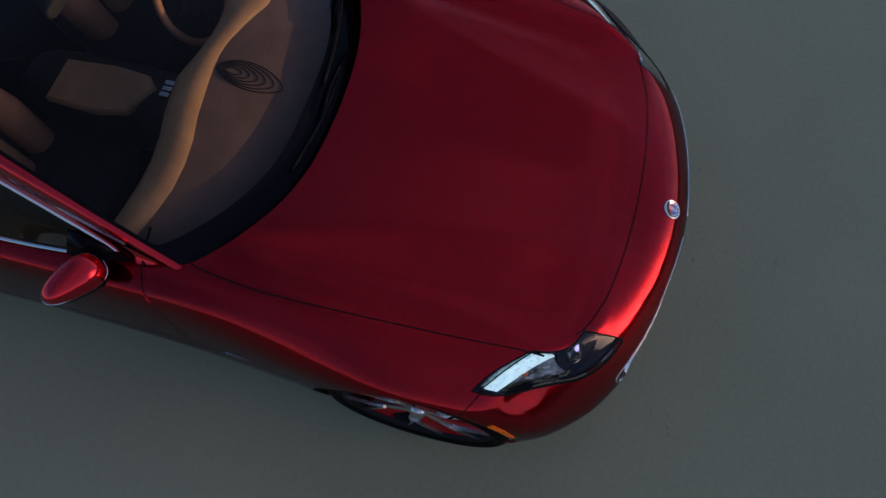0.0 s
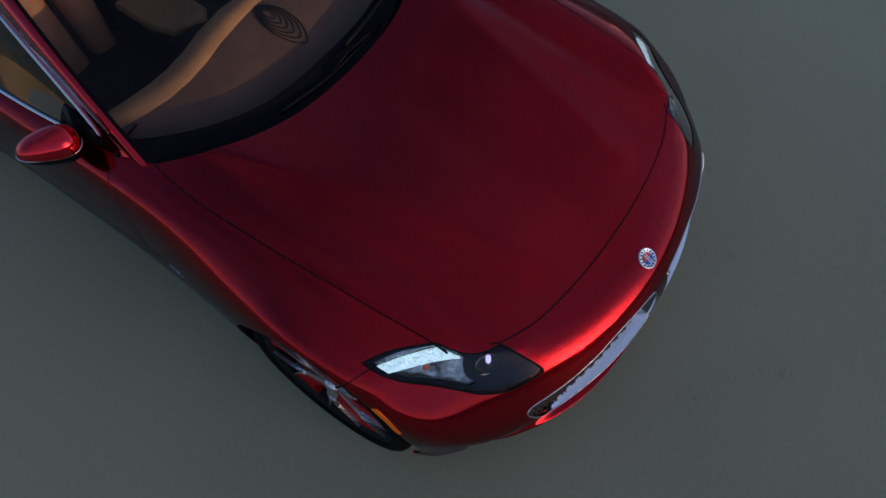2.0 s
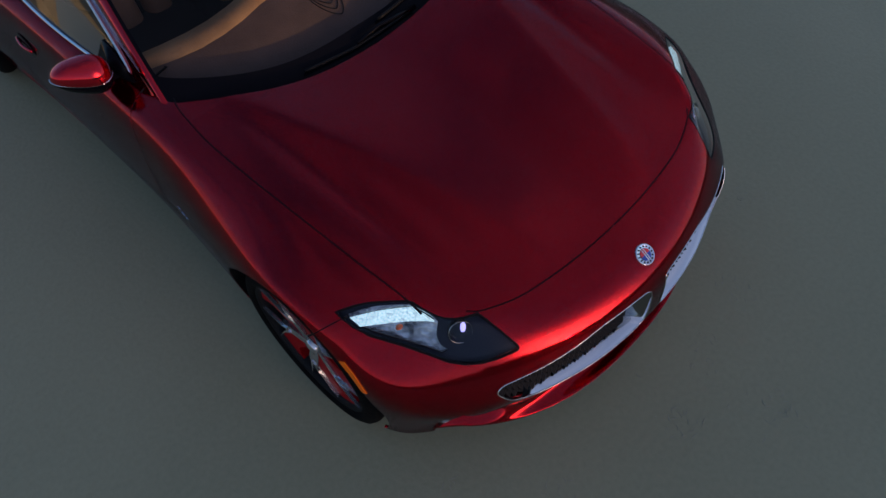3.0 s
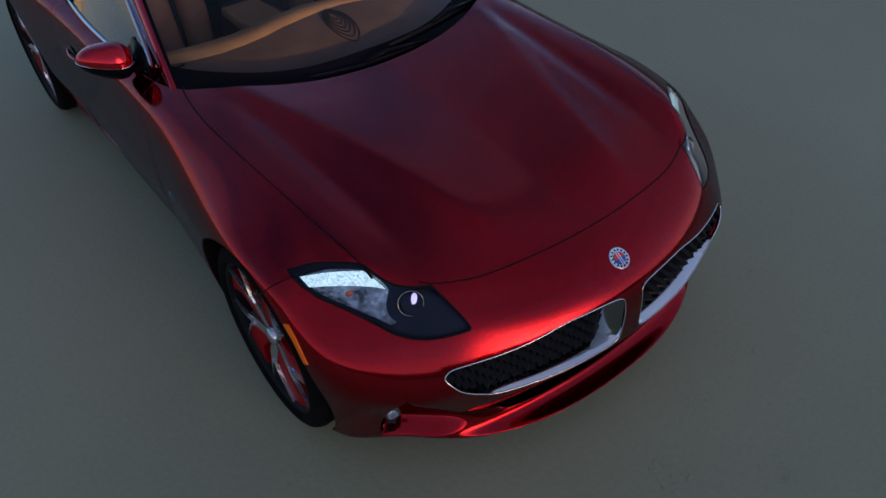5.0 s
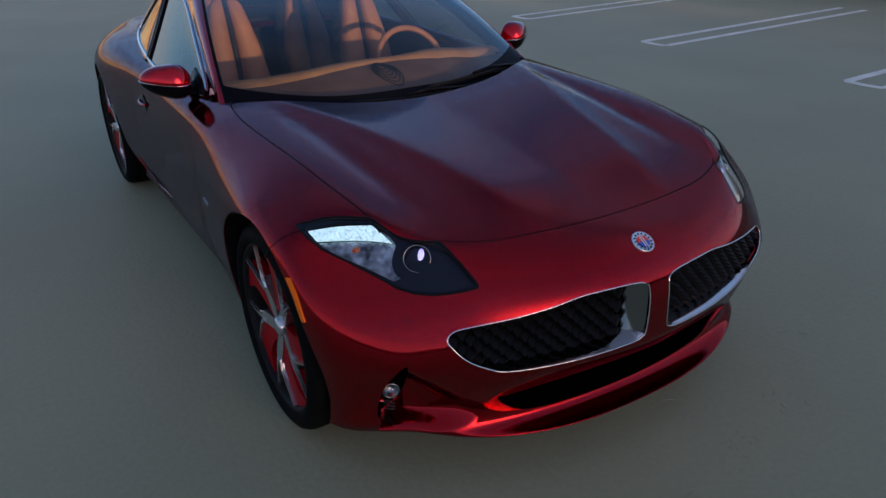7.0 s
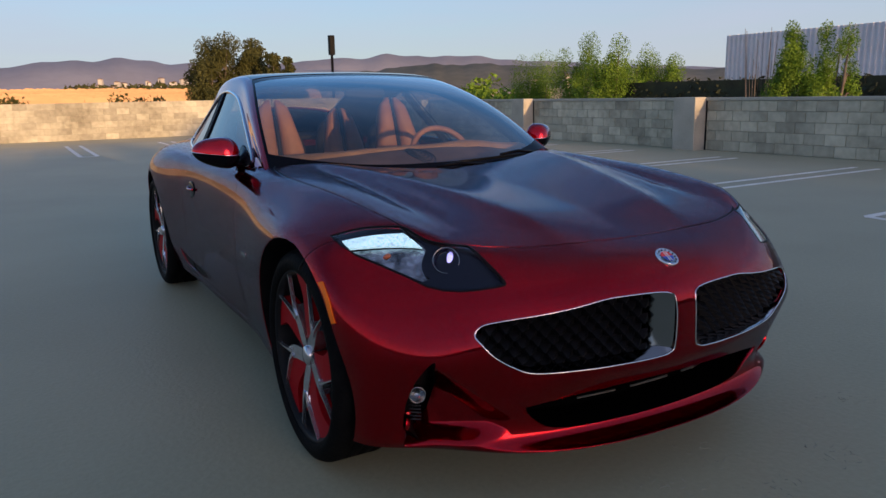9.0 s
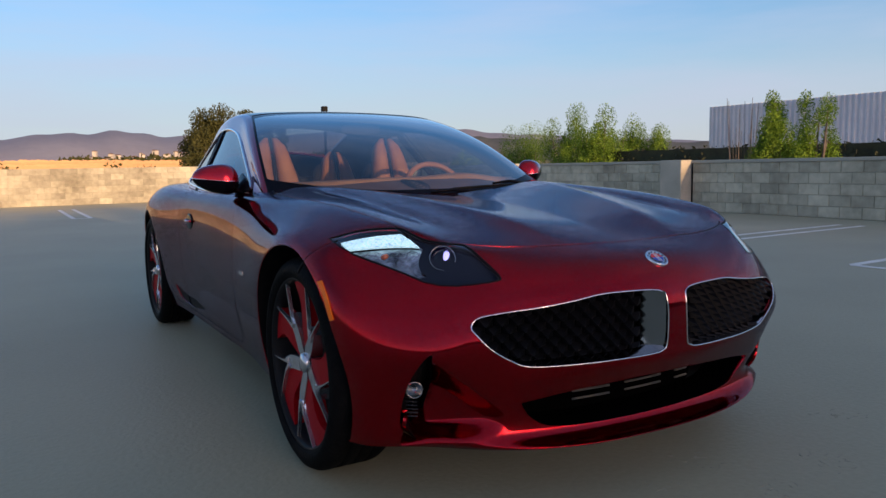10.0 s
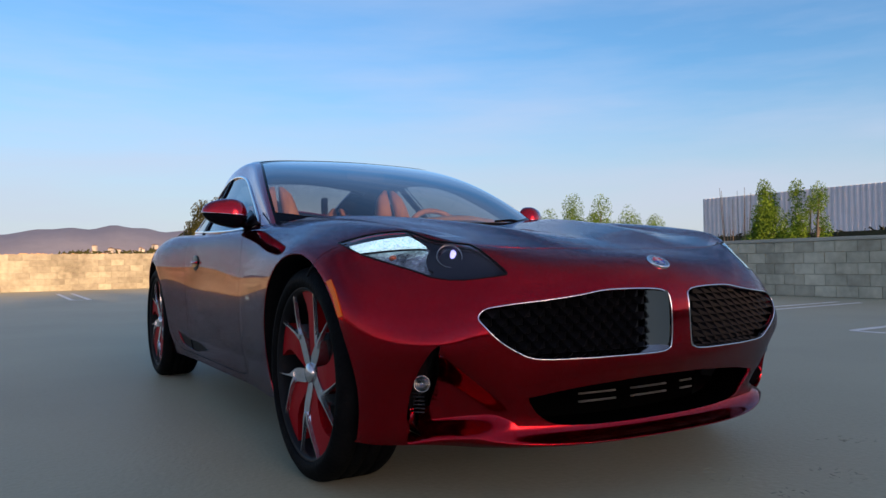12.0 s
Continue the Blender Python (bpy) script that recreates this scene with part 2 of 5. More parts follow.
def cornered(runs, n):
    """A closed outline of smooth runs that meet in corners."""
    return np.vstack([crom(r + (runs[(k + 1) % len(runs)][0],), n)[:-1] for k, r in enumerate(runs)])


def tube(bm, path, radius, sides=8, closed=False, flat=1.0):
    """Sweep of an ellipse along a polyline."""
    path = [Vector(p) for p in path]
    rings, n = [], len(path)
    for i, p in enumerate(path):
        a, b = (path[i - 1] if i or closed else p), (path[(i + 1) % n] if i < n - 1 or closed else p)
        t = (b - a).normalized()
        side = t.cross(Vector((0, 0, 1)))
        side = side.normalized() if side.length > 1e-4 else Vector((1, 0, 0))
        up = side.cross(t).normalized()
        r = radius[i] if isinstance(radius, (list, tuple)) else radius
        rings.append([bm.verts.new(p + side * math.cos(q) * r + up * math.sin(q) * r * flat) for q in (2 * math.pi * j / sides for j in range(sides))])
    for i in range(n if closed else n - 1):
        for j in range(sides):
            k = (i + 1) % n
            bm.faces.new((rings[i][j], rings[i][(j + 1) % sides], rings[k][(j + 1) % sides], rings[k][j]))
    if not closed:
        bm.faces.new(rings[0][::-1])
        bm.faces.new(rings[-1])


def lathe(bm, profile, sides=48, axis="x", centre=(0, 0, 0)):
    """Turn (radius, offset) pairs round an axis."""
    rings = []
    for r, o in profile:
        ring = []
        for k in range(sides):
            q = 2 * math.pi * k / sides
            a, b = r * math.cos(q), r * math.sin(q)
            v = {"x": (o, a, b), "y": (a, o, b), "z": (a, b, o)}[axis]
            ring.append(bm.verts.new(Vector(v) + Vector(centre)))
        rings.append(ring)
    for a, b in zip(rings, rings[1:]):
        for k in range(sides):
            bm.faces.new((a[k], a[(k + 1) % sides], b[(k + 1) % sides], b[k]))


# ---- curved sheet through character lines ----
class Sheet:
    """A smooth half surface through lengthwise lines of points; the first line lies on the middle plane."""

    def __init__(self, lines, rounds=4, shape=None):
        self.shape = None
        self.target = np.array(lines, float).transpose(1, 0, 2)      # stations, lines, xyz
        self.ctrl = self.target.copy()
        self.nu, self.nv = self.target.shape[:2]
        uu, vv = np.meshgrid(np.arange(self.nu), np.arange(self.nv), indexing="ij")
        knots = np.stack([uu.ravel(), vv.ravel()], 1).astype(float)
        for _ in range(rounds):
            self.pad()
            self.ctrl += self.target - self.at(knots).reshape(self.target.shape)
        self.pad()
        self.shape = shape
        gu, gv = np.meshgrid(np.linspace(0, self.nu - 1, 8 * self.nu), np.linspace(0, self.nv - 1, 10 * self.nv), indexing="ij")
        self.grid = np.stack([gu.ravel(), gv.ravel()], 1)
        self.grid3 = self.at(self.grid)
        a, b, c = self.at(np.array([[9.0, 1.0], [9.1, 1.0], [9.0, 1.1]]) if self.nu > 12 else np.array([[4.0, 1.0], [4.1, 1.0], [4.0, 1.1]]))
        self.sign = 1.0 if np.cross(b - a, c - a)[2] > 0 else -1.0

    def pad(self):
        c = self.ctrl
        mirror = c[:, 1:2] * np.array([-1, 1, 1])
        c = np.concatenate([mirror, c, 2 * c[:, -1:] - c[:, -2:-1]], 1)
        self.padded = np.concatenate([2 * c[:1] - c[1:2], c, 2 * c[-1:] - c[-2:-1]], 0)

    @staticmethod
    def weights(t, n):
        i = np.clip(np.floor(t).astype(int), 0, n - 2)
        f = t - i
        return i, np.stack([(1 - f) ** 3, 3 * f**3 - 6 * f**2 + 4, -3 * f**3 + 3 * f**2 + 3 * f + 1, f**3], 1) / 6

    def at(self, uv):
        i, a = self.weights(uv[:, 0], self.nu)
        j, b = self.weights(uv[:, 1], self.nv)
        out = np.zeros((len(uv), 3))
        for k in range(4):
            for m in range(4):
                out += (a[:, k] * b[:, m])[:, None] * self.padded[i + k, j + m]
        return self.shape(out) if self.shape else out

    def normal(self, uv):
        e = 0.02
        n = np.cross(self.at(uv + [e, 0]) - self.at(uv - [e, 0]), self.at(uv + [0, e]) - self.at(uv - [0, e])) * self.sign
        return n / (np.linalg.norm(n, axis=1, keepdims=True) + 1e-12)

    def find(self, points, weight=(1, 1, 1)):
        """Parameters of the sheet's points nearest to the given ones, the axes weighted."""
        w, p = np.array(weight, float), np.array(points, float)
        uv = np.empty((len(p), 2))
        for k, q in enumerate(p):
            uv[k] = self.grid[np.argmin((((self.grid3 - q) * w) ** 2).sum(1))]
        for _ in range(8):
            r = (self.at(uv) - p) * w
            a, b = (self.at(uv + [1e-3, 0]) - self.at(uv)) * w * 1e3, (self.at(uv + [0, 1e-3]) - self.at(uv)) * w * 1e3
            aa, ab, bb = (a * a).sum(1) + 1e-7, (a * b).sum(1), (b * b).sum(1) + 1e-7
            ra, rb = (a * r).sum(1), (b * r).sum(1)
            det = aa * bb - ab * ab + 1e-12
            uv -= np.clip(np.stack([(bb * ra - ab * rb) / det, (aa * rb - ab * ra) / det], 1), -0.3, 0.3)
            uv = np.clip(uv, [-0.0, -0.4], [self.nu - 1, self.nv - 1])
        return uv

    def curve(self, points, n=60, closed=False, weight=(1, 1, 1), straight=False):
        pts = np.array(points, float)
        if straight:
            idx = np.linspace(0, len(pts) - (0 if closed else 1), n, endpoint=not closed)
            full = np.vstack([pts, pts[:1]])
            i = np.minimum(idx.astype(int), len(full) - 2)
            dense = full[i] + (full[i + 1] - full[i]) * (idx - i)[:, None]
        else:
            dense = crom(pts, n, closed)
        return self.find(dense, weight)

    def shifted(self, uv, metres, closed=False):
        """The same curve moved sideways along the sheet."""
        p, n = self.at(uv), self.normal(uv)
        t = (np.roll(p, -1, 0) - np.roll(p, 1, 0)) if closed else np.gradient(p, axis=0)
        side = np.cross(n, t)
        side /= np.linalg.norm(side, axis=1, keepdims=True) + 1e-12
        e = 0.01
        a, b = (self.at(uv + [e, 0]) - p) / e, (self.at(uv + [0, e]) - p) / e
        aa, ab, bb = (a * a).sum(1), (a * b).sum(1), (b * b).sum(1)
        s = side * metres
        ra, rb = (a * s).sum(1), (b * s).sum(1)
        det = aa * bb - ab * ab + 1e-12
        return uv + np.stack([(bb * ra - ab * rb) / det, (aa * rb - ab * ra) / det], 1)

    def slit(self, uv, width):
        return np.vstack([self.shifted(uv, width / 2), self.shifted(uv, -width / 2)[::-1]])


def inside(poly, pts):
    x, y = pts[:, 0], pts[:, 1]
    hit = np.zeros(len(pts), bool)
    for (x0, y0), (x1, y1) in zip(poly, np.roll(poly, -1, 0)):
        if y0 == y1:
            continue
        cross = (y0 > y) != (y1 > y)
        hit ^= cross & (x < (x1 - x0) * (y - y0) / (y1 - y0) + x0)
    return hit


def cut_sheet(sheet, holes, step_u, step_v):
    """Triangles of the sheet with the closed curves cut out. Returns uv, triangles and, for each hole, its own triangles."""
    from mathutils.geometry import delaunay_2d_cdt
    gu, gv = np.meshgrid(np.linspace(0, sheet.nu - 1, step_u), np.linspace(0, sheet.nv - 1, step_v), indexing="ij")
    grid = np.stack([gu.ravel(), gv.ravel()], 1)
    cell = np.array([(sheet.nu - 1) / (step_u - 1), (sheet.nv - 1) / (step_v - 1)])
    keep = np.ones(len(grid), bool)
    rim = (grid[:, 0] < 1e-6) | (grid[:, 0] > sheet.nu - 1 - 1e-6) | (grid[:, 1] < 1e-6) | (grid[:, 1] > sheet.nv - 1 - 1e-6)
    for h in holes:
        for q in h:
            keep &= (np.abs((grid - q) / cell).max(1) > 0.45) | rim
    verts = [tuple(p) for p in grid[keep]]
    edges = []
    for h in holes:
        s = len(verts)
        verts += [tuple(p) for p in h]
        edges += [(s + i, s + (i + 1) % len(h)) for i in range(len(h))]
    s = len(verts)
    verts += [(-1, 0), (sheet.nu, 0)]
    edges.append((s, s + 1))
    out = delaunay_2d_cdt([Vector(v) for v in verts], edges, [], 0, 1e-6)
    uv = np.array([tuple(v) for v in out[0]])
    tri = np.array([tuple(f) for f in out[2] if len(f) == 3])
    mid = uv[tri].mean(1)
    ok = (mid[:, 1] > 0) & (mid[:, 1] < sheet.nv - 1) & (mid[:, 0] > 0) & (mid[:, 0] < sheet.nu - 1)
    tri, mid = tri[ok], mid[ok]
    taken = [inside(h, mid) for h in holes]
    free = ~np.any(taken, 0) if holes else np.ones(len(tri), bool)
    return uv, tri, free, taken


def components(tri):
    """A label for each triangle: which connected sheet it belongs to."""
    owner = {}
    parent = list(range(len(tri)))

    def root(i):
        while parent[i] != i:
            parent[i] = parent[parent[i]]
            i = parent[i]
        return i
    for i, f in enumerate(tri):
        for e in ((f[0], f[1]), (f[1], f[2]), (f[2], f[0])):
            key = (min(e), max(e))
            if key in owner:
                parent[root(i)] = root(owner[key])
            else:
                owner[key] = i
    return np.array([root(i) for i in range(len(tri))])


def sheet_mesh(name, sheet, uv, tri, sides=(1, -1), flange=0.012, lift=0.0):
    """A panel of the sheet, on one or both sides of the middle, its edges turned inwards."""
    used = np.unique(tri)
    remap = np.full(len(uv), -1)
    remap[used] = np.arange(len(used))
    t = remap[tri]
    p, n = sheet.at(uv[used]), sheet.normal(uv[used])
    p = p + n * lift
    flip = ((np.cross(p[t[:, 1]] - p[t[:, 0]], p[t[:, 2]] - p[t[:, 0]]) * n[t[:, 0]]).sum(1)) < 0
    t[flip] = t[flip][:, ::-1]
    count = {}
    for f in t:
        for e in ((f[0], f[1]), (f[1], f[2]), (f[2], f[0])):
            key = (min(e), max(e))
            count[key] = None if key in count else e
    border = [e for e in count.values() if e is not None and not (abs(p[e[0], 0]) < 1e-5 and abs(p[e[1], 0]) < 1e-5)]
    verts, normals, faces = [], [], []
    for sx in sides:
        base, flipv = len(verts), np.array([sx, 1, 1])
        verts += (p * flipv).tolist()
        normals += (n * flipv).tolist()
        faces += [tuple(base + i for i in (f if sx > 0 else f[::-1])) for f in t]
        if flange:
            for a, b in border:
                k = len(verts)
                quad = [p[a], p[b], p[b] - n[b] * flange, p[a] - n[a] * flange]
                side = np.cross(p[b] - p[a], n[a])
                side = side / (np.linalg.norm(side) + 1e-12)
                verts += [(q * flipv).tolist() for q in quad]
                normals += [((side + 0.5 * n[a]) * flipv).tolist()] * 2 + [(side * flipv).tolist()] * 2
                f = (k, k + 3, k + 2, k + 1)
                faces.append(f if sx > 0 else f[::-1])
    me = bpy.data.meshes.new(name)
    me.from_pydata(verts, [], faces)
    me.polygons.foreach_set("use_smooth", [True] * len(me.polygons))
    me.normals_split_custom_set_from_vertices([Vector(v).normalized() for v in normals])
    return me

# ---- the car ----
# Lengthwise lines of the half body, from the lower lip over the nose to the tail (x, y, z).
FRONT = {
    "middle": ((0, -0.765, 0.187), (0, -0.806, 0.206), (0, -0.726, 0.240), (0, -0.80, 0.39), (0, -0.825, 0.455), (0, -0.828, 0.55), (0, -0.81, 0.65), (0, -0.738, 0.728), (0, -0.64, 0.765), (0, -0.50, 0.79), (0, -0.25, 0.827), (0, 0.10, 0.866), (0, 0.45, 0.893), (0, 0.80, 0.915)),
    "hood": ((0.30, -0.738, 0.187), (0.30, -0.780, 0.206), (0.30, -0.704, 0.242), (0.30, -0.775, 0.40), (0.30, -0.80, 0.455), (0.30, -0.80, 0.54), (0.30, -0.785, 0.63), (0.30, -0.715, 0.715), (0.31, -0.61, 0.765), (0.31, -0.50, 0.797), (0.33, -0.25, 0.84), (0.36, 0.10, 0.882), (0.38, 0.45, 0.908), (0.40, 0.80, 0.925)),
    "gap": ((0.55, -0.645, 0.190), (0.55, -0.690, 0.212), (0.54, -0.662, 0.262), (0.55, -0.70, 0.38), (0.57, -0.715, 0.47), (0.58, -0.725, 0.53), (0.57, -0.71, 0.60), (0.545, -0.655, 0.70), (0.55, -0.58, 0.76), (0.58, -0.50, 0.795), (0.60, -0.26, 0.848), (0.63, 0.10, 0.898), (0.65, 0.45, 0.924), (0.67, 0.80, 0.937)),
    "crown": ((0.70, -0.55, 0.20), (0.71, -0.575, 0.23), (0.71, -0.59, 0.28), (0.715, -0.605, 0.38), (0.73, -0.64, 0.47), (0.73, -0.635, 0.54), (0.72, -0.605, 0.61), (0.705, -0.55, 0.69), (0.70, -0.46, 0.765), (0.705, -0.365, 0.835), (0.735, -0.20, 0.865), (0.77, 0.10, 0.895), (0.79, 0.45, 0.905), (0.815, 0.80, 0.905)),
    "shoulder": ((0.80, -0.48, 0.20), (0.805, -0.50, 0.23), (0.81, -0.51, 0.28), (0.815, -0.53, 0.38), (0.825, -0.555, 0.47), (0.83, -0.545, 0.54), (0.83, -0.50, 0.62), (0.825, -0.43, 0.69), (0.83, -0.34, 0.755), (0.85, -0.26, 0.80), (0.875, -0.10, 0.825), (0.895, 0.12, 0.835), (0.895, 0.45, 0.83), (0.885, 0.80, 0.845)),
    "side": ((0.87, -0.42, 0.20), (0.875, -0.43, 0.23), (0.88, -0.435, 0.28), (0.89, -0.45, 0.37), (0.90, -0.455, 0.45), (0.91, -0.45, 0.52), (0.925, -0.41, 0.59), (0.935, -0.35, 0.65), (0.945, -0.27, 0.70), (0.955, -0.18, 0.735), (0.965, -0.06, 0.75), (0.97, 0.12, 0.745), (0.955, 0.42, 0.68), (0.918, 0.80, 0.66)),
    "flank": ((0.91, -0.33, 0.20), (0.912, -0.335, 0.23), (0.915, -0.34, 0.27), (0.92, -0.345, 0.34), (0.93, -0.345, 0.40), (0.94, -0.34, 0.45), (0.95, -0.30, 0.50), (0.955, -0.24, 0.54), (0.96, -0.17, 0.57), (0.965, -0.08, 0.59), (0.967, 0.02, 0.59), (0.965, 0.16, 0.55), (0.945, 0.36, 0.43), (0.915, 0.80, 0.42)),
    "rocker": ((0.92, -0.26, 0.20), (0.922, -0.265, 0.23), (0.925, -0.27, 0.26), (0.93, -0.27, 0.31), (0.935, -0.265, 0.35), (0.94, -0.25, 0.38), (0.945, -0.22, 0.41), (0.95, -0.17, 0.43), (0.955, -0.12, 0.44), (0.955, -0.05, 0.44), (0.955, 0.03, 0.43), (0.95, 0.12, 0.39), (0.925, 0.30, 0.24), (0.86, 0.80, 0.20)),
}
REAR = {
    "middle": ((0, 1.3, 0.93), (0, 1.9, 0.93), (0, 2.4, 0.94), (0, 2.9, 0.96), (0, 3.4, 0.97), (0, 3.72, 0.93), (0, 3.78, 0.45)),
    "hood": ((0.38, 1.3, 0.93), (0.38, 1.9, 0.93), (0.38, 2.4, 0.94), (0.36, 2.9, 0.96), (0.30, 3.4, 0.965), (0.26, 3.71, 0.92), (0.26, 3.77, 0.45)),
    "gap": ((0.72, 1.3, 0.925), (0.73, 1.9, 0.925), (0.73, 2.4, 0.935), (0.68, 2.9, 0.95), (0.54, 3.4, 0.945), (0.45, 3.68, 0.89), (0.45, 3.73, 0.44)),
    "crown": ((0.845, 1.3, 0.90), (0.86, 1.9, 0.905), (0.87, 2.4, 0.92), (0.835, 2.9, 0.93), (0.71, 3.4, 0.91), (0.59, 3.64, 0.84), (0.59, 3.68, 0.42)),
    "shoulder": ((0.890, 1.3, 0.835), (0.900, 1.9, 0.835), (0.925, 2.4, 0.855), (0.92, 2.9, 0.86), (0.82, 3.4, 0.82), (0.68, 3.60, 0.73), (0.67, 3.63, 0.40)),
    "side": ((0.906, 1.3, 0.66), (0.910, 1.9, 0.66), (0.945, 2.4, 0.70), (0.96, 2.9, 0.73), (0.88, 3.4, 0.66), (0.75, 3.56, 0.55), (0.73, 3.58, 0.37)),
    "flank": ((0.901, 1.3, 0.42), (0.902, 1.9, 0.42), (0.925, 2.4, 0.42), (0.95, 2.9, 0.44), (0.89, 3.36, 0.42), (0.79, 3.5, 0.38), (0.77, 3.5, 0.31)),
    "rocker": ((0.855, 1.3, 0.195), (0.86, 1.9, 0.195), (0.88, 2.4, 0.195), (0.91, 2.9, 0.20), (0.87, 3.3, 0.22), (0.79, 3.42, 0.26), (0.76, 3.42, 0.27)),
}


def pressed(p):
    """Two soft ridges along the hood, and a hollow in the bumper beside each fog lamp."""
    x, y, z = p[:, 0], p[:, 1], p[:, 2]
    crest = 0.378 + 0.26 * y + 0.06 * np.clip(y, -0.8, 0.8) ** 2
    run = np.clip((y + 0.66) / 0.34, 0, 1) * np.clip((z - 0.70) / 0.06, 0, 1)
    run = run * run * (3 - 2 * run) * np.clip((1.5 - y) / 1.1, 0, 1)
    off = np.abs(x) - crest
    near = np.sqrt(off * off + 0.022 ** 2)
    q = p.copy()
    dale = np.abs(x) - (0.575 + 0.06 * y)
    fade = np.clip((y + 0.42) / 0.30, 0, 1) * np.clip((0.75 - y) / 0.3, 0, 1) * np.clip((z - 0.70) / 0.06, 0, 1)
    q[:, 2] += 0.028 * run * np.exp(-(near - 0.022) / np.where(off > 0, 0.085, 0.42)) - 0.010 * fade * np.exp(-(dale / 0.045) ** 2)
    # hollow beside the fog lamp, deepest at the vent and closed above and below
    def ease(t):
        t = np.clip(t, 0, 1)
        return t * t * (3 - 2 * t)
    step = np.interp(z, [0.25, 0.30, 0.37, 0.45, 0.50], [0.785, 0.774, 0.764, 0.756, 0.754])
    brow = 0.325 + 0.80 * (np.abs(x) - 0.54)
    sole = 0.247 - 0.20 * (np.abs(x) - 0.54)
    deep = np.clip((np.abs(x) - 0.50) / 0.24, 0, 1.1) * ease((step + 0.010 - np.abs(x)) / 0.016) * ease((z - sole) / 0.055) * ease((brow - z) / 0.065)
    q[:, 1] += np.where(y < -0.35, 0.112 * deep, 0)
    return q


WHEELBASE, HUB_Z, TYRE_R, ARCH_R = 2.91, 0.365, 0.365, 0.405
body = Sheet([FRONT[k] + REAR[k] for k in FRONT], shape=pressed)


def ring(yc, zc, r, a0=0, a1=360, n=60, x=0.95):
    return [(x, yc + r * math.cos(radians(a)), zc + r * math.sin(radians(a))) for a in np.linspace(a0, a1, n, endpoint=a1 - a0 < 360)]


SIDE_ON, FROM_ABOVE = (0.02, 1, 1), (1, 1, 0.02)
arch_front = body.find(ring(0, 0.372, ARCH_R), SIDE_ON)
arch_rear = body.find(ring(WHEELBASE, 0.372, ARCH_R), SIDE_ON)
LAMP_EDGE = (((0.876, -0.195, 0.808), (0.796, -0.255, 0.832)), ((0.702, -0.352, 0.842), (0.687, -0.403, 0.824), (0.664, -0.45, 0.808), (0.623, -0.489, 0.80)), ((0.572, -0.512, 0.792), (0.554, -0.584, 0.756), (0.536, -0.648, 0.710)),
             ((0.543, -0.657, 0.698), (0.611, -0.626, 0.690), (0.669, -0.586, 0.686), (0.72, -0.528, 0.695), (0.77, -0.435, 0.727), (0.848, -0.313, 0.766), (0.872, -0.245, 0.792)))
lamp_hole = body.find(cornered(LAMP_EDGE, 22))
GRILLE_EDGE = ((0.652, -0.675, 0.578), (0.630, -0.677, 0.601), (0.574, -0.701, 0.612), (0.469, -0.740, 0.623), (0.369, -0.765, 0.634), (0.279, -0.780, 0.647), (0.223, -0.790, 0.650), (0.098, -0.808, 0.648), (0.052, -0.815, 0.638), (0.040, -0.822, 0.610), (0.043, -0.828, 0.486), (0.060, -0.826, 0.462), (0.106, -0.823, 0.455), (0.237, -0.809, 0.454), (0.36, -0.786, 0.453), (0.495, -0.740, 0.457), (0.555, -0.724, 0.480), (0.608, -0.711, 0.515), (0.640, -0.690, 0.553))
grille_hole = body.curve(GRILLE_EDGE, 110, True)
intake_hole = body.find(np.vstack([crom(((-0.03, -0.796, 0.380), (0.111, -0.791, 0.376), (0.248, -0.773, 0.366), (0.38, -0.749, 0.352), (0.50, -0.712, 0.334)), 24), crom(((0.495, -0.705, 0.322), (0.462, -0.695, 0.287), (0.415, -0.695, 0.257), (0.35, -0.702, 0.243), (0.25, -0.716, 0.237), (0.10, -0.728, 0.235), (-0.03, -0.730, 0.235)), 36)]))
fog_hole = body.curve(((0.752, -0.627, 0.503), (0.778, -0.58, 0.455), (0.799, -0.541, 0.372), (0.804, -0.519, 0.296), (0.796, -0.518, 0.258), (0.783, -0.524, 0.245), (0.763, -0.531, 0.276), (0.727, -0.512, 0.32), (0.718, -0.526, 0.362), (0.721, -0.567, 0.433)), 54, True)
CABIN_EDGE = ((-0.1, 0.54, 1), (0.15, 0.545, 1), (0.32, 0.565, 1), (0.48, 0.615, 1), (0.61, 0.69, 1), (0.70, 0.77, 1), (0.745, 0.83, 1), (0.79, 0.97, 1), (0.81, 1.2, 1), (0.828, 1.5, 1), (0.828, 1.85, 1), (0.785, 2.3, 1), (0.72, 2.7, 1), (0.66, 2.98, 1), (0.58, 3.24, 1), (0.42, 3.45, 1), (0.2, 3.54, 1), (-0.1, 3.55, 1))
cabin_hole = body.curve(CABIN_EDGE, 110, False, FROM_ABOVE)
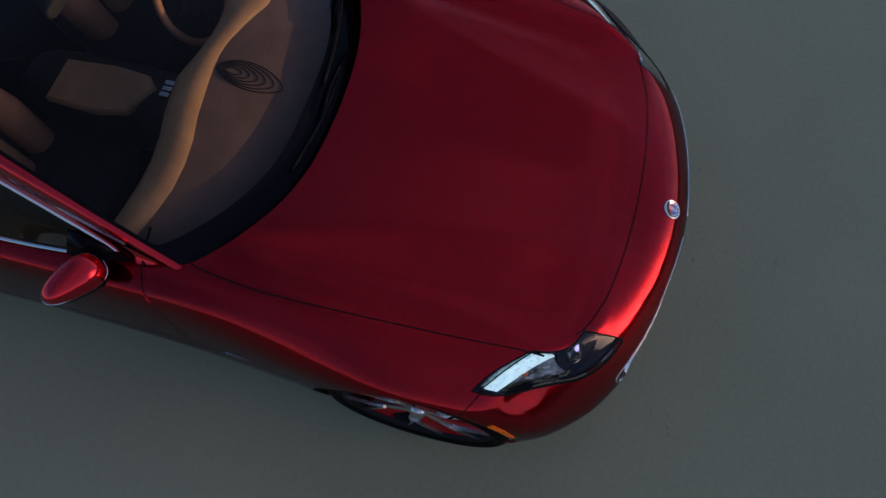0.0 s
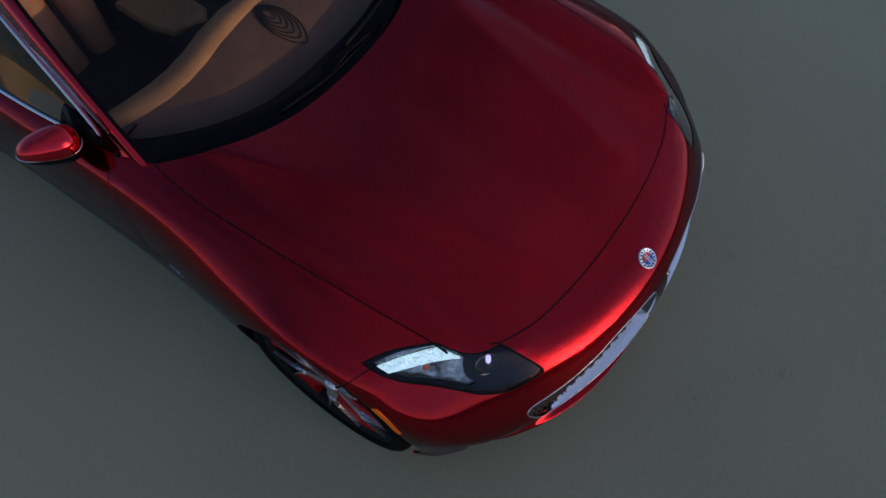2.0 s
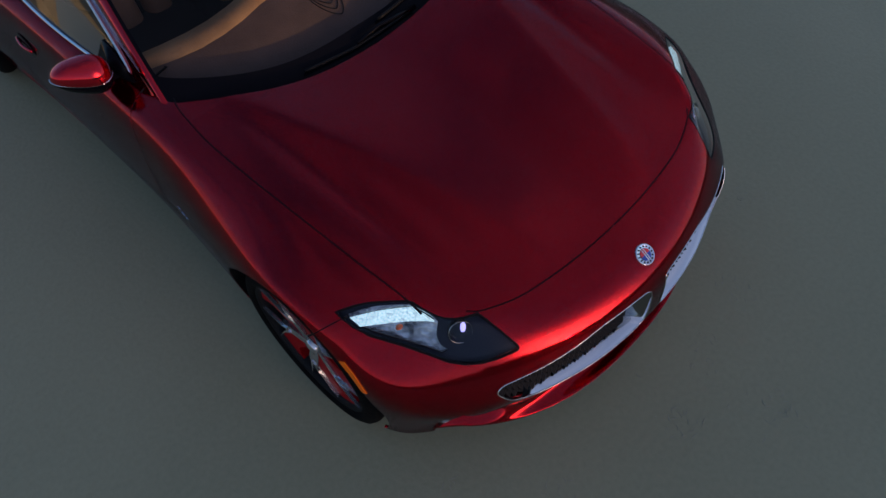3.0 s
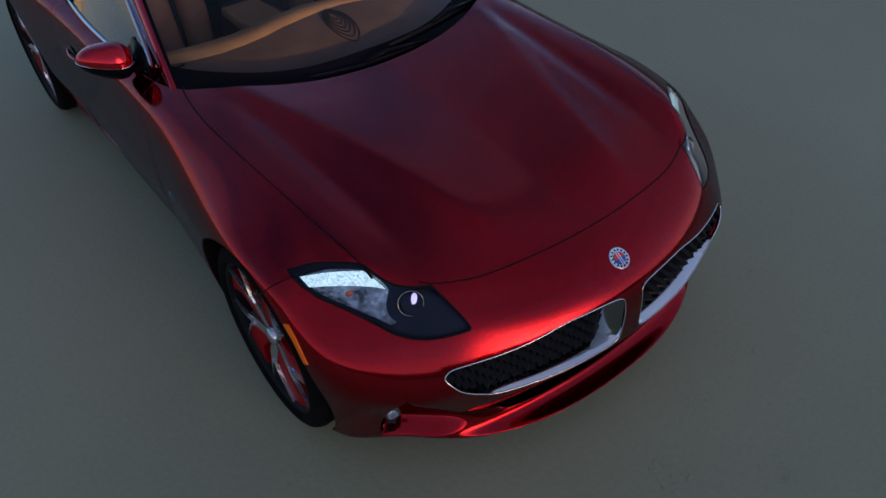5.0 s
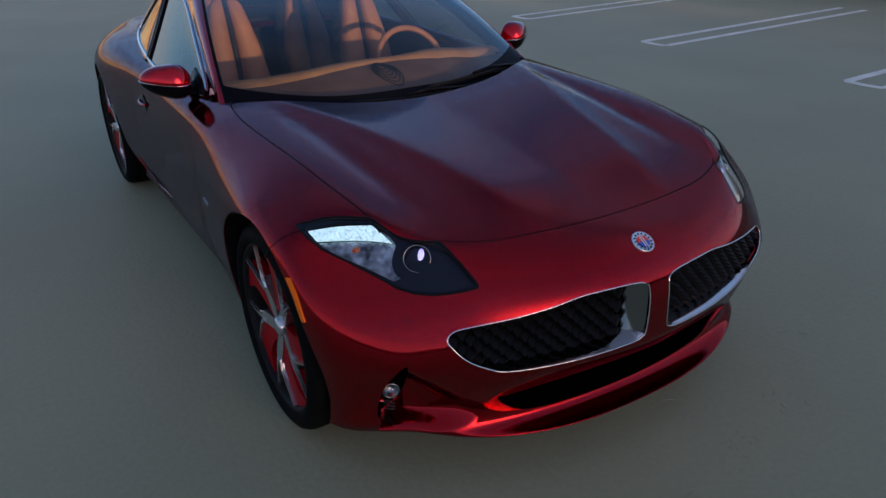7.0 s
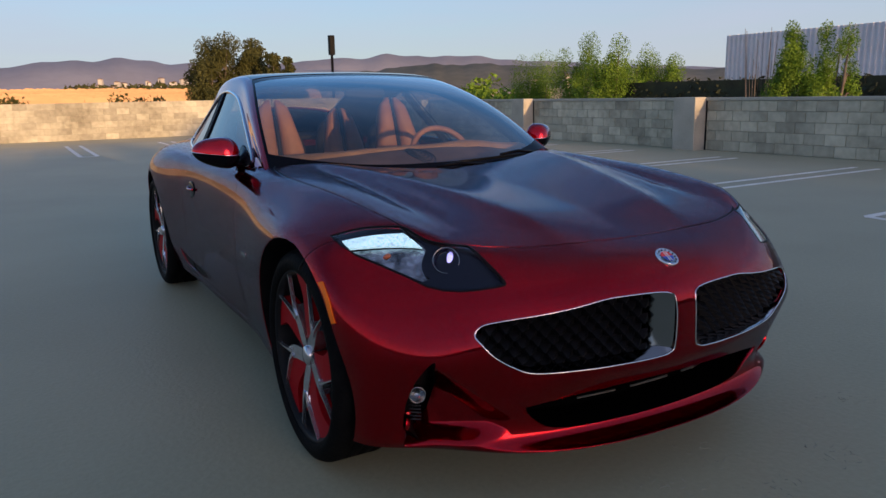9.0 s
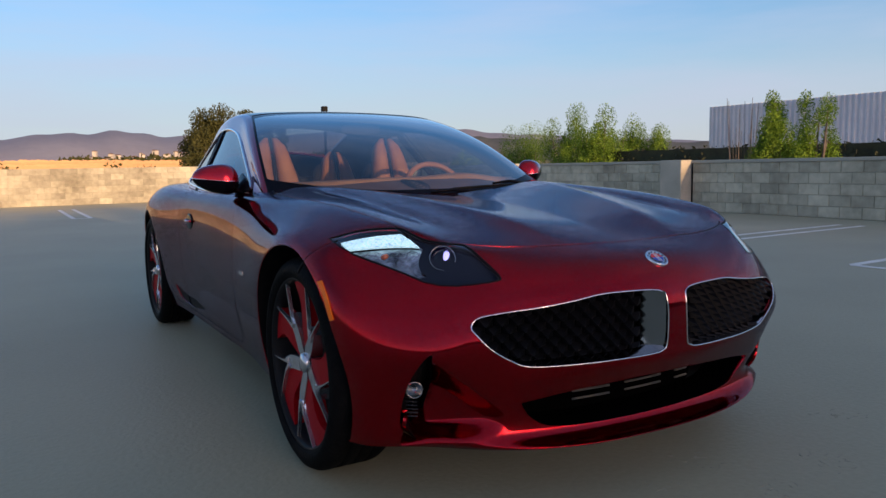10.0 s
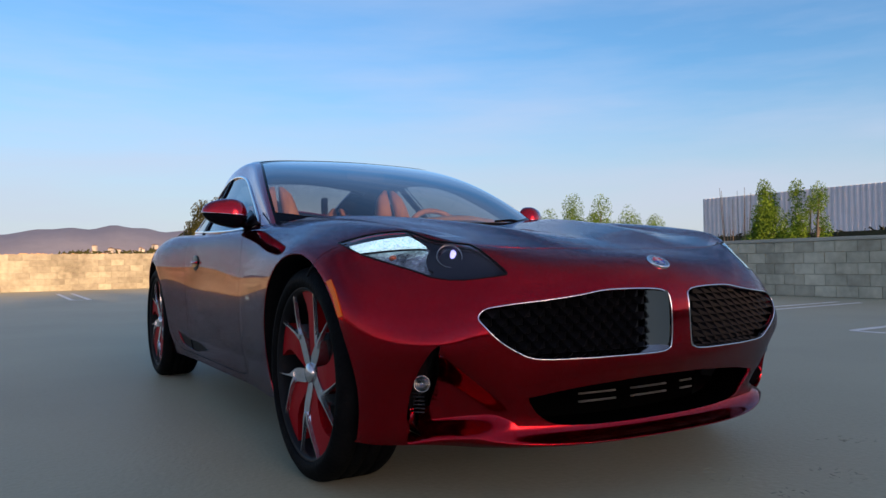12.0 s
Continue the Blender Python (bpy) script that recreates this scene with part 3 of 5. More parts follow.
gaps = [
    (body.curve(((0.728, 0.84, 1), (0.748, 0.77, 1), (0.764, 0.60, 1), (0.764, 0.45, 1), (0.757, 0.25, 1), (0.745, 0.05, 1), (0.73, -0.14, 1), (0.712, -0.30, 1), (0.702, -0.40, 1)), 70, False, FROM_ABOVE), 0.005),
    (body.curve(((0.595, -0.485, 1), (0.556, -0.515, 1), (0.44, -0.56, 1), (0.32, -0.583, 1), (0.2, -0.597, 1), (0.08, -0.604, 1), (-0.03, -0.605, 1)), 60, False, FROM_ABOVE), 0.005),
    (body.curve(((0.86, -0.23, 0.80), (0.90, -0.21, 0.785), (0.95, -0.17, 0.74), (0.97, -0.14, 0.70)), 24), 0.004),
    (body.curve(((0.8, 1.00, 0.96), (0.8, 0.945, 0.88), (0.8, 0.90, 0.78), (0.8, 0.87, 0.60), (0.8, 0.88, 0.35), (0.8, 0.92, 0.26), (0.8, 1.05, 0.235), (0.8, 1.5, 0.232), (0.8, 2.2, 0.235), (0.8, 2.34, 0.26), (0.8, 2.44, 0.33)), 90, False, SIDE_ON), 0.005),
    (body.curve(((0.8, 2.06, 0.96), (0.8, 2.05, 0.88), (0.8, 2.03, 0.60), (0.8, 2.03, 0.35), (0.8, 2.03, 0.22)), 40, False, SIDE_ON), 0.005),
    (body.curve(((0.8, 2.74, 0.98), (0.8, 2.73, 0.90), (0.8, 2.68, 0.80), (0.8, 2.60, 0.68)), 40, False, SIDE_ON), 0.005),
]
slits = [body.slit(path, width) for path, width in gaps]
reflector_cut = body.find(cornered((((0.860, -0.222, 0.806), (0.79, -0.275, 0.826)), ((0.706, -0.362, 0.836), (0.69, -0.415, 0.815)), ((0.684, -0.450, 0.791), (0.706, -0.464, 0.757), (0.712, -0.489, 0.732), (0.704, -0.511, 0.721)), ((0.724, -0.503, 0.713), (0.766, -0.43, 0.734), (0.842, -0.312, 0.772))), 16))
led_cut = body.find(cornered((((0.858, -0.238, 0.801), (0.789, -0.296, 0.819)), ((0.711, -0.367, 0.830), (0.699, -0.409, 0.811)), ((0.690, -0.440, 0.794), (0.71, -0.416, 0.796), (0.753, -0.372, 0.795), (0.80, -0.329, 0.791)), ((0.852, -0.280, 0.784),)), 16))
marker_cut = body.find(cornered((((0.95, -0.272, 0.684), (0.95, -0.318, 0.640)), ((0.95, -0.358, 0.578),), ((0.95, -0.374, 0.583), (0.95, -0.335, 0.645)), ((0.95, -0.290, 0.690),)), 10), SIDE_ON)
sill_cut = body.find(cornered((((0.9, 1.64, 0.285), (0.9, 1.82, 0.312), (0.9, 2.02, 0.314)), ((0.9, 2.30, 0.350), (0.9, 2.21, 0.272)), ((0.9, 1.96, 0.252), (0.9, 1.80, 0.265))), 12), SIDE_ON)
holes = [arch_front, arch_rear, lamp_hole, grille_hole, intake_hole, fog_hole, cabin_hole] + slits + [sill_cut, reflector_cut, led_cut, marker_cut]
uv, tri, free, taken = cut_sheet(body, holes, 220, 116)
lamp_all, sill_all, reflector_all, led_all, marker_all = taken[2], taken[-4], taken[-3], taken[-2], taken[-1]
panels = components(tri[free])
mids = body.at(uv[tri[free]].mean(1))
car = thing("car", "dark red four-door sports saloon parked on the deck", "car")


def panel(name, seed, sides, label=""):
    k = panels[np.argmin(((mids - np.array(seed)) ** 2).sum(1))]
    t = tri[free][panels == k]
    panels[panels == k] = -1
    made = []
    for s in sides:
        made.append(part_mesh(name, sheet_mesh(name, body, uv, t, s), PAINT, car, label))
    return made


panel("hood", (0, 0, 0.88), [(1, -1)])
panel("front_bumper", (0.1, -0.74, 0.73), [(1, -1)])
fenders = panel("fender", (0.88, 0.45, 0.83), [(1,), (-1,)])
front_doors = panel("front_door", (0.9, 1.5, 0.6), [(1,), (-1,)])
rear_doors = panel("rear_door", (0.9, 2.2, 0.75), [(1,), (-1,)])
panel("rear_body", (0.3, 3.6, 0.93), [(1, -1)])

# dark rubber at the bottom of the panel gaps
for path, width in gaps:
    for s in (1, -1):
        bm = bmesh.new()
        inset = body.at(path) - body.normal(path) * 0.0040
        tube(bm, [Vector((p[0] * s, p[1], p[2])) for p in inset if p[0] > -0.002], 0.0042, 5)
        part("panel_gap", bm, BLACK, car)

GREEN = {
    "middle": ((0, 0.56, 0.862), (0, 0.94, 1.088), (0, 1.32, 1.252), (0, 1.70, 1.352), (0, 2.05, 1.372), (0, 2.5, 1.355), (0, 2.95, 1.24), (0, 3.3, 1.09), (0, 3.55, 0.975)),
    "inner": ((0.38, 0.60, 0.872), (0.38, 0.97, 1.090), (0.36, 1.35, 1.252), (0.34, 1.73, 1.348), (0.33, 2.07, 1.366), (0.32, 2.5, 1.335), (0.33, 2.95, 1.215), (0.34, 3.28, 1.07), (0.35, 3.50, 0.97)),
    "pillar": ((0.725, 0.80, 0.920), (0.69, 1.10, 1.092), (0.635, 1.42, 1.232), (0.565, 1.77, 1.330), (0.545, 2.10, 1.348), (0.53, 2.5, 1.305), (0.50, 2.93, 1.165), (0.515, 3.20, 1.04), (0.53, 3.36, 0.96)),
    "rail": ((0.764, 0.88, 0.925), (0.730, 1.14, 1.012), (0.684, 1.46, 1.130), (0.630, 1.79, 1.230), (0.608, 2.13, 1.256), (0.586, 2.5, 1.208), (0.57, 2.86, 1.105), (0.585, 3.06, 1.01), (0.60, 3.18, 0.95)),
    "belt": ((0.79, 0.96, 0.905), (0.805, 1.17, 0.905), (0.825, 1.48, 0.905), (0.828, 1.80, 0.910), (0.805, 2.13, 0.922), (0.765, 2.46, 0.938), (0.712, 2.74, 0.946), (0.675, 2.92, 0.946), (0.65, 3.05, 0.94)),
}
house = Sheet([GREEN[k] for k in GREEN])
screen_hole = np.vstack([np.array([[u, v] for u, v in path]) for path in (
    [(-0.2, v) for v in np.linspace(-0.2, 2.2, 24)], [(u, 2.24 - 0.11 * u) for u in np.linspace(-0.1, 2.75, 30)], [(2.85 + 0.25 * (1 - (v / 1.9) ** 2), v) for v in np.linspace(1.85, -0.2, 24)])])
window_hole = house.find(cornered((((0.8, 1.07, 0.922), (0.8, 1.07, 0.943), (0.8, 1.18, 1.000), (0.8, 1.40, 1.105), (0.8, 1.60, 1.186), (0.8, 1.80, 1.240), (0.8, 2.05, 1.268), (0.8, 2.28, 1.250), (0.8, 2.48, 1.178), (0.8, 2.65, 1.085)), ((0.8, 2.76, 1.000), (0.8, 2.73, 0.967), (0.8, 2.45, 0.952), (0.8, 2.05, 0.936), (0.8, 1.70, 0.922), (0.8, 1.35, 0.916))), 56), SIDE_ON)
back_hole = np.vstack([np.array([[u, v] for u, v in path]) for path in (
    [(5.36, v) for v in np.linspace(-0.2, 1.35, 20)], [(u, 1.4) for u in np.linspace(5.46, 6.4, 20)], [(6.5, v) for v in np.linspace(1.35, -0.2, 20)])])
clear_cut = np.vstack([np.array([[u, v] for u, v in path]) for path in (
    [(0.27 + 0.06 * (v / 1.8) ** 4, v) for v in np.linspace(-0.2, 2.05, 24)], [(u, 2.14 - 0.10 * u) for u in np.linspace(0.40, 2.55, 30)], [(2.62 + 0.25 * (1 - (v / 1.9) ** 2), v) for v in np.linspace(1.85, -0.2, 24)])])
roof_cut = np.vstack([np.array([[u, v] for u, v in path]) for path in (
    [(2.87 + 0.25 * (1 - (v / 1.9) ** 2), v) for v in np.linspace(-0.2, 1.9, 24)], [(u, 1.93) for u in np.linspace(2.9, 5.1, 30)], [(5.25, v) for v in np.linspace(1.85, -0.2, 24)])])
huv, htri, hfree, htaken = cut_sheet(house, [screen_hole, window_hole, back_hole, clear_cut, roof_cut], 120, 64)
hmid = huv[htri].mean(1)
seam = hfree & (hmid[:, 1] < 1.9) & (((hmid[:, 0] > 2.55) & (hmid[:, 0] < 3.3)) | ((hmid[:, 0] > 5.0) & (hmid[:, 0] < 5.36)))
part_mesh("pillar_frame", sheet_mesh("pillar_frame", house, huv, htri[hfree & ~seam]), PAINT, car)
for half in (seam & (hmid[:, 0] < 4), seam & (hmid[:, 0] > 4)):
    part_mesh("roof_seal", sheet_mesh("roof_seal", house, huv, htri[half]), GLOSS_BLACK, car)
part_mesh("pillar_lining", sheet_mesh("pillar_lining", house, huv, htri[hfree & ~seam], flange=0, lift=-0.022), CABIN, car, "dark lining inside the pillars")
part_mesh("headliner", sheet_mesh("headliner", house, huv, htri[htaken[4]], flange=0, lift=-0.025), CABIN, car, "dark headliner")
part_mesh("roof", sheet_mesh("roof", house, huv, htri[htaken[4]], lift=0.001), ROOF_GLASS, car, "dark glossy glass roof")
part_mesh("screen_border", sheet_mesh("screen_border", house, huv, htri[htaken[0] & ~htaken[3]], lift=-0.002, flange=0), GLOSS_BLACK, car, "black border round the windscreen")
part_mesh("windscreen", sheet_mesh("windscreen", house, huv, htri[htaken[3]], lift=-0.002, flange=0), PANE, car, "curved clear windscreen").visible_shadow = False
for s in ((1,), (-1,)):
    part_mesh("side_window", sheet_mesh("side_window", house, huv, htri[htaken[1]], s, 0, -0.004), SIDE_PANE, car, "tinted side glass").visible_shadow = False
part_mesh("rear_window", sheet_mesh("rear_window", house, huv, htri[htaken[2]], lift=-0.002, flange=0), PANE, car, "rear glass").visible_shadow = False



# lamps
def lamp_point(x, y, z, depth=0.0):
    q = body.find([(x, y, z)])
    return (body.at(q) - body.normal(q) * depth)[0]


def mirrored(p, s):
    return Vector((p[0] * s, p[1], p[2]))


def plug(name, loop, shift, mat, parent, flip, label=""):
    """A lid over a loop of points, moved inwards."""
    pts = [(p + np.array(shift)) * flip for p in loop]
    me = bpy.data.meshes.new(name)
    me.from_pydata([p.tolist() for p in pts] + [np.mean(pts, 0).tolist()], [], [(k, (k + 1) % len(pts), len(pts)) for k in range(len(pts))])
    return part_mesh(name, me, mat, parent, label)


lamp_rim = body.at(lamp_hole[::2]) - body.normal(lamp_hole[::2]) * 0.003
proj_at = lamp_point(0.645, -0.508, 0.760, 0.015)
proj_n = body.normal(body.find([(0.645, -0.508, 0.760)]))[0]
amber_at = lamp_point(0.775, -0.372, 0.775, 0.035)
for s in (1, -1):
    side = (s,)
    lamp = part_mesh("headlight", sheet_mesh("headlight", body, uv, tri[lamp_all & ~reflector_all], side, 0.0, -0.020), BEZEL, car, "swept headlight with a lit white strip and round projector")
    lens = part_mesh("lens", sheet_mesh("lens", body, uv, tri[lamp_all], side, 0.0, -0.002), LENS, lamp, "clear lamp cover")
    lens.visible_shadow = False
    part_mesh("reflector", sheet_mesh("reflector", body, uv, tri[reflector_all & ~led_all], side, 0.0, -0.032), FACET, lamp, "faceted silver reflector")
    part_mesh("light_strip", sheet_mesh("light_strip", body, uv, tri[led_all], side, 0.012, -0.010), LED, lamp, "lit white strip")
    bm = bmesh.new()
    tube(bm, [mirrored(p, s) for p in lamp_rim], 0.0045, 6, True)
    part("seal", bm, BLACK, lamp)
    # projector
    aim = (mirrored(proj_n, s) * 0.75 + Vector((0, -0.40, 0))).normalized()
    turn = aim.to_track_quat("Z", "Y").to_matrix().to_4x4()
    at = Matrix.Translation(mirrored(proj_at, s)) @ turn
    bm = bmesh.new()
    lathe(bm, [(0.037, -0.03), (0.040, 0.0), (0.0398, 0.005), (0.0378, 0.006), (0.0365, 0.0), (0.034, -0.02)], 32, "z")
    bmesh.ops.transform(bm, matrix=at, verts=bm.verts)
    part("projector_ring", bm, PLATE, lamp, "dull chrome ring")
    bm = bmesh.new()
    lathe(bm, [(0.031, -0.010), (0.028, 0.002), (0.020, 0.011), (0.010, 0.0155), (0.0005, 0.0165)], 28, "z")
    bmesh.ops.transform(bm, matrix=at, verts=bm.verts)
    part("projector_lens", bm, LENS, lamp, "clear round lens").visible_shadow = False
    bm = bmesh.new()
    lathe(bm, [(0.034, 0.0), (0.030, -0.012), (0.018, -0.022), (0.0005, -0.026)], 24, "z")
    bmesh.ops.transform(bm, matrix=at, verts=bm.verts)
    part("bowl", bm, BOWL, lamp)
    bm = bmesh.new()
    bmesh.ops.create_icosphere(bm, subdivisions=2, radius=1, matrix=at @ Matrix.Translation((0.014 * -s, 0.0, -0.006)) @ Matrix.Diagonal((0.012, 0.028, 0.005, 1)))
    part("lit_element", bm, PROJECTOR, lamp, "violet-white lit element")
    bm = bmesh.new()
    bmesh.ops.create_icosphere(bm, subdivisions=2, radius=0.010, matrix=Matrix.Translation(mirrored(amber_at, s)) @ Matrix.Diagonal((1.6, 1, 1, 1)))
    part("bulb", bm, INDICATOR, lamp, "orange indicator bulb")
    part_mesh("sill_vent", sheet_mesh("sill_vent", body, uv, tri[sill_all], side, 0.0, -0.006), BLACK, car, "black vent in the sill")
    part_mesh("side_marker", sheet_mesh("side_marker", body, uv, tri[marker_all], side, 0.004, 0.004), AMBER, car, "amber side marker strip")

# grille
hole3, holen = body.at(grille_hole), body.normal(grille_hole)
inward, middle = np.array([0.0, 1.0, 0.0]), hole3.mean(0)
for s in (1, -1):
    flip = np.array([s, 1, 1])
    # near-black lid and walls stand for the shade behind the scales
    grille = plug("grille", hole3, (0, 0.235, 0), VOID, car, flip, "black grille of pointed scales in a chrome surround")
    verts, faces, n = [], [], len(hole3)
    for k in range(n):
        tray = 0.012 * min(1.0, max(0.0, (0.50 - hole3[k][2]) / 0.035))
        for d, lift in ((0.0, 0.0), (0.030, tray), (0.12, tray)):
            verts.append(((hole3[k] + (middle - hole3[k]) * np.array([0.012, 0, 0.03]) + inward * d + np.array([0, 0, lift])) * flip).tolist())
    for k in range(n):
        for d in (0, 1):
            a, b = 3 * k + d, 3 * ((k + 1) % n) + d
            faces.append((a, a + 1, b + 1, b))
    me = bpy.data.meshes.new("surround")
    me.from_pydata(verts, [], faces)
    part_mesh("surround", me, CHROME, grille, "chrome inner surround")
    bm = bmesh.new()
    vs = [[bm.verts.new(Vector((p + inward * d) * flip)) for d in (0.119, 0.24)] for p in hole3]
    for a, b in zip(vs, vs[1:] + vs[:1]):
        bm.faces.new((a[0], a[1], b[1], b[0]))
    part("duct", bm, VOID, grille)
    bm = bmesh.new()
    tube(bm, [Vector((p + np.array([0, -0.001, 0])) * flip) for p in hole3], 0.0021, 6, True)
    part("bright_edge", bm, CHROME, grille, "thin chrome edge")
    # bright wedge at the inner end
    bm = bmesh.new()
    rows = []
    for z in np.linspace(0.462, 0.641, 9):
        soft = 0.006 * abs((z - 0.55) / 0.09) ** 4
        rows.append([bm.verts.new(((0.044 + soft) * s, -0.822, z)), bm.verts.new((0.070 * s, -0.795, z)), bm.verts.new((0.098 * s, -0.755, z)), bm.verts.new((0.102 * s, -0.70, z))])
    for a, b in zip(rows, rows[1:]):
        for k in range(3):
            bm.faces.new((a[k], a[k + 1], b[k + 1], b[k]))
    part("end_plate", bm, PLATE, grille, "bright metal wedge beside the middle bar")
    # scales
    fin = bpy.data.meshes.new("scale")
    fin.from_pydata([(-0.023 * s, 0.010, -0.0118), (0.023 * s, 0.010, -0.0118), (0.023 * s, 0.010, 0.0118), (-0.023 * s, 0.010, 0.0118), (0.009 * s, -0.020, -0.0095), (-0.020 * s, 0.004, -0.0105)], [],
                    [(0, 1, 4)[::s], (1, 2, 4)[::s], (2, 3, 4)[::s], (3, 5, 4)[::s], (3, 0, 5)[::s], (0, 4, 5)[::s]])
    fin.materials.append(SCALE_BLACK)
    outline = hole3[:, [0, 2]]
    for r in range(9):
        z = 0.470 + r * 0.0235
        for c in range(14):
            x = 0.122 + c * 0.046 + (0.023 if r % 2 else 0)
            if not inside(outline, np.array([[x, z + 0.004]]))[0]:
                continue
            y = float(np.interp(x, [0.06, 0.3, 0.5, 0.66], [-0.82, -0.79, -0.745, -0.69]))
            f = new("scale", fin)
            f.parent = grille
            slope = math.degrees(math.atan(0.12 + 0.25 * x)) * s
            f.matrix_world = pose(s * x, y + 0.038 - 0.014 * max(0, x - 0.45) / 0.2, z, 4, 0, slope)

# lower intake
# sunken near-black copy of the skin stands for the shade inside
intake = part_mesh("lower_intake", sheet_mesh("lower_intake", body, uv, tri[taken[4]], (1, -1), 0.0, -0.16), VOID, car, "lower air intake, its inner shade a black sheet")
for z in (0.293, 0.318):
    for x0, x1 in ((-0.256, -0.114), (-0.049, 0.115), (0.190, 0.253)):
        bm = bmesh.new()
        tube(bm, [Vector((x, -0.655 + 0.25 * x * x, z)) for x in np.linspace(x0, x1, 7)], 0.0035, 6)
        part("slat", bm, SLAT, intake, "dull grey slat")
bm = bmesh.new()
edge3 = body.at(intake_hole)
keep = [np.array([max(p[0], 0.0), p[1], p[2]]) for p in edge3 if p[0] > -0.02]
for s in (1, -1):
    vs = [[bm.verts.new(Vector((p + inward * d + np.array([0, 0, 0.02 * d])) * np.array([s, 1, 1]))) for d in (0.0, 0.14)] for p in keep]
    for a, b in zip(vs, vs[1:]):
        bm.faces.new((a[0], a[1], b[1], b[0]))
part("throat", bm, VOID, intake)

# fog lamps and side vents
fog3 = body.at(fog_hole)
for s in (1, -1):
    flip = np.array([s, 1, 1])
    vent = plug("side_vent", fog3, (-0.023, 0.060, 0), BLACK, car, flip, "black side vent with a fog lamp")
    bm = bmesh.new()
    vs = [[bm.verts.new(Vector((p + np.array([-0.35, 0.9, 0]) * d) * flip)) for d in (0.0, 0.07)] for p in fog3]
    for a, b in zip(vs, vs[1:] + vs[:1]):
        bm.faces.new((a[0], a[1], b[1], b[0]))
    part("vent_wall", bm, BLACK, vent)
    for k in range(1, 8):
        z = 0.285 + 0.0115 * k
        q = body.find([(0.79, -0.54, z)])
        c = (body.at(q) - body.normal(q) * 0.022)[0]
        bm = bmesh.new()
        tube(bm, [Vector((c + np.array([d, 0.9 * d, 0])) * flip) for d in (-0.020, -0.005, 0.006)], 0.0025, 5)
        part("slat", bm, CABIN, vent)
    at = Matrix.Translation(Vector((0.772 * s, -0.555, 0.388))) @ Vector((0.35 * s, -0.93, 0.05)).to_track_quat("Z", "Y").to_matrix().to_4x4()
    fog = thing("fog_lamp", "", "")
    fog.parent = car
    bm = bmesh.new()
    lathe(bm, [(0.022, -0.03), (0.025, 0.0), (0.024, 0.004), (0.021, 0.002), (0.017, -0.012), (0.0005, -0.018)], 28, "z")
    bmesh.ops.transform(bm, matrix=at, verts=bm.verts)
    part("reflector", bm, PLATE, fog)
    bm = bmesh.new()
    lathe(bm, [(0.023, 0.002), (0.016, 0.008), (0.008, 0.011), (0.0005, 0.012)], 24, "z")
    bmesh.ops.transform(bm, matrix=at, verts=bm.verts)
    part("lens", bm, LENS, fog).visible_shadow = False

# wheels


def wedge(bm, outline, x0, x1):
    """A flat plate, its outline in the wheel's plane as (radius, degrees) pairs."""
    low = [bm.verts.new((x0 - 0.10 * max(0, 0.15 - r), r * math.cos(radians(a)), r * math.sin(radians(a)))) for r, a in outline]
    top = [bm.verts.new((x1 - 0.10 * max(0, 0.15 - r), r * math.cos(radians(a)), r * math.sin(radians(a)))) for r, a in outline]
    bm.faces.new(low[::-1])
    bm.faces.new(top)
    for i in range(len(low)):
        k = (i + 1) % len(low)
        bm.faces.new((low[i], low[k], top[k], top[i]))


def strip(bm, path, width, x0, x1):
    """A bar along (radius, degrees) pairs in the wheel's plane."""
    pts = [Vector((0, r * math.cos(radians(a)), r * math.sin(radians(a)))) for r, a in path]
    rows = []
    for i, p in enumerate(pts):
        t = (pts[min(i + 1, len(pts) - 1)] - pts[max(i - 1, 0)]).normalized()
        n = Vector((0, -t.z, t.y))
        w = width[i] if isinstance(width, (list, tuple)) else width
        dish = -0.16 * max(0, 0.16 - p.length)
        rows.append([bm.verts.new(p + n * a * w / 2 + Vector((b + dish, 0, 0))) for a, b in ((-1, x0), (-0.7, x1), (0.7, x1), (1, x0))])
    for a, b in zip(rows, rows[1:]):
        for k in range(4):
            bm.faces.new((a[k], a[(k + 1) % 4], b[(k + 1) % 4], b[k]))
    bm.faces.new(rows[0])
    bm.faces.new(rows[-1][::-1])


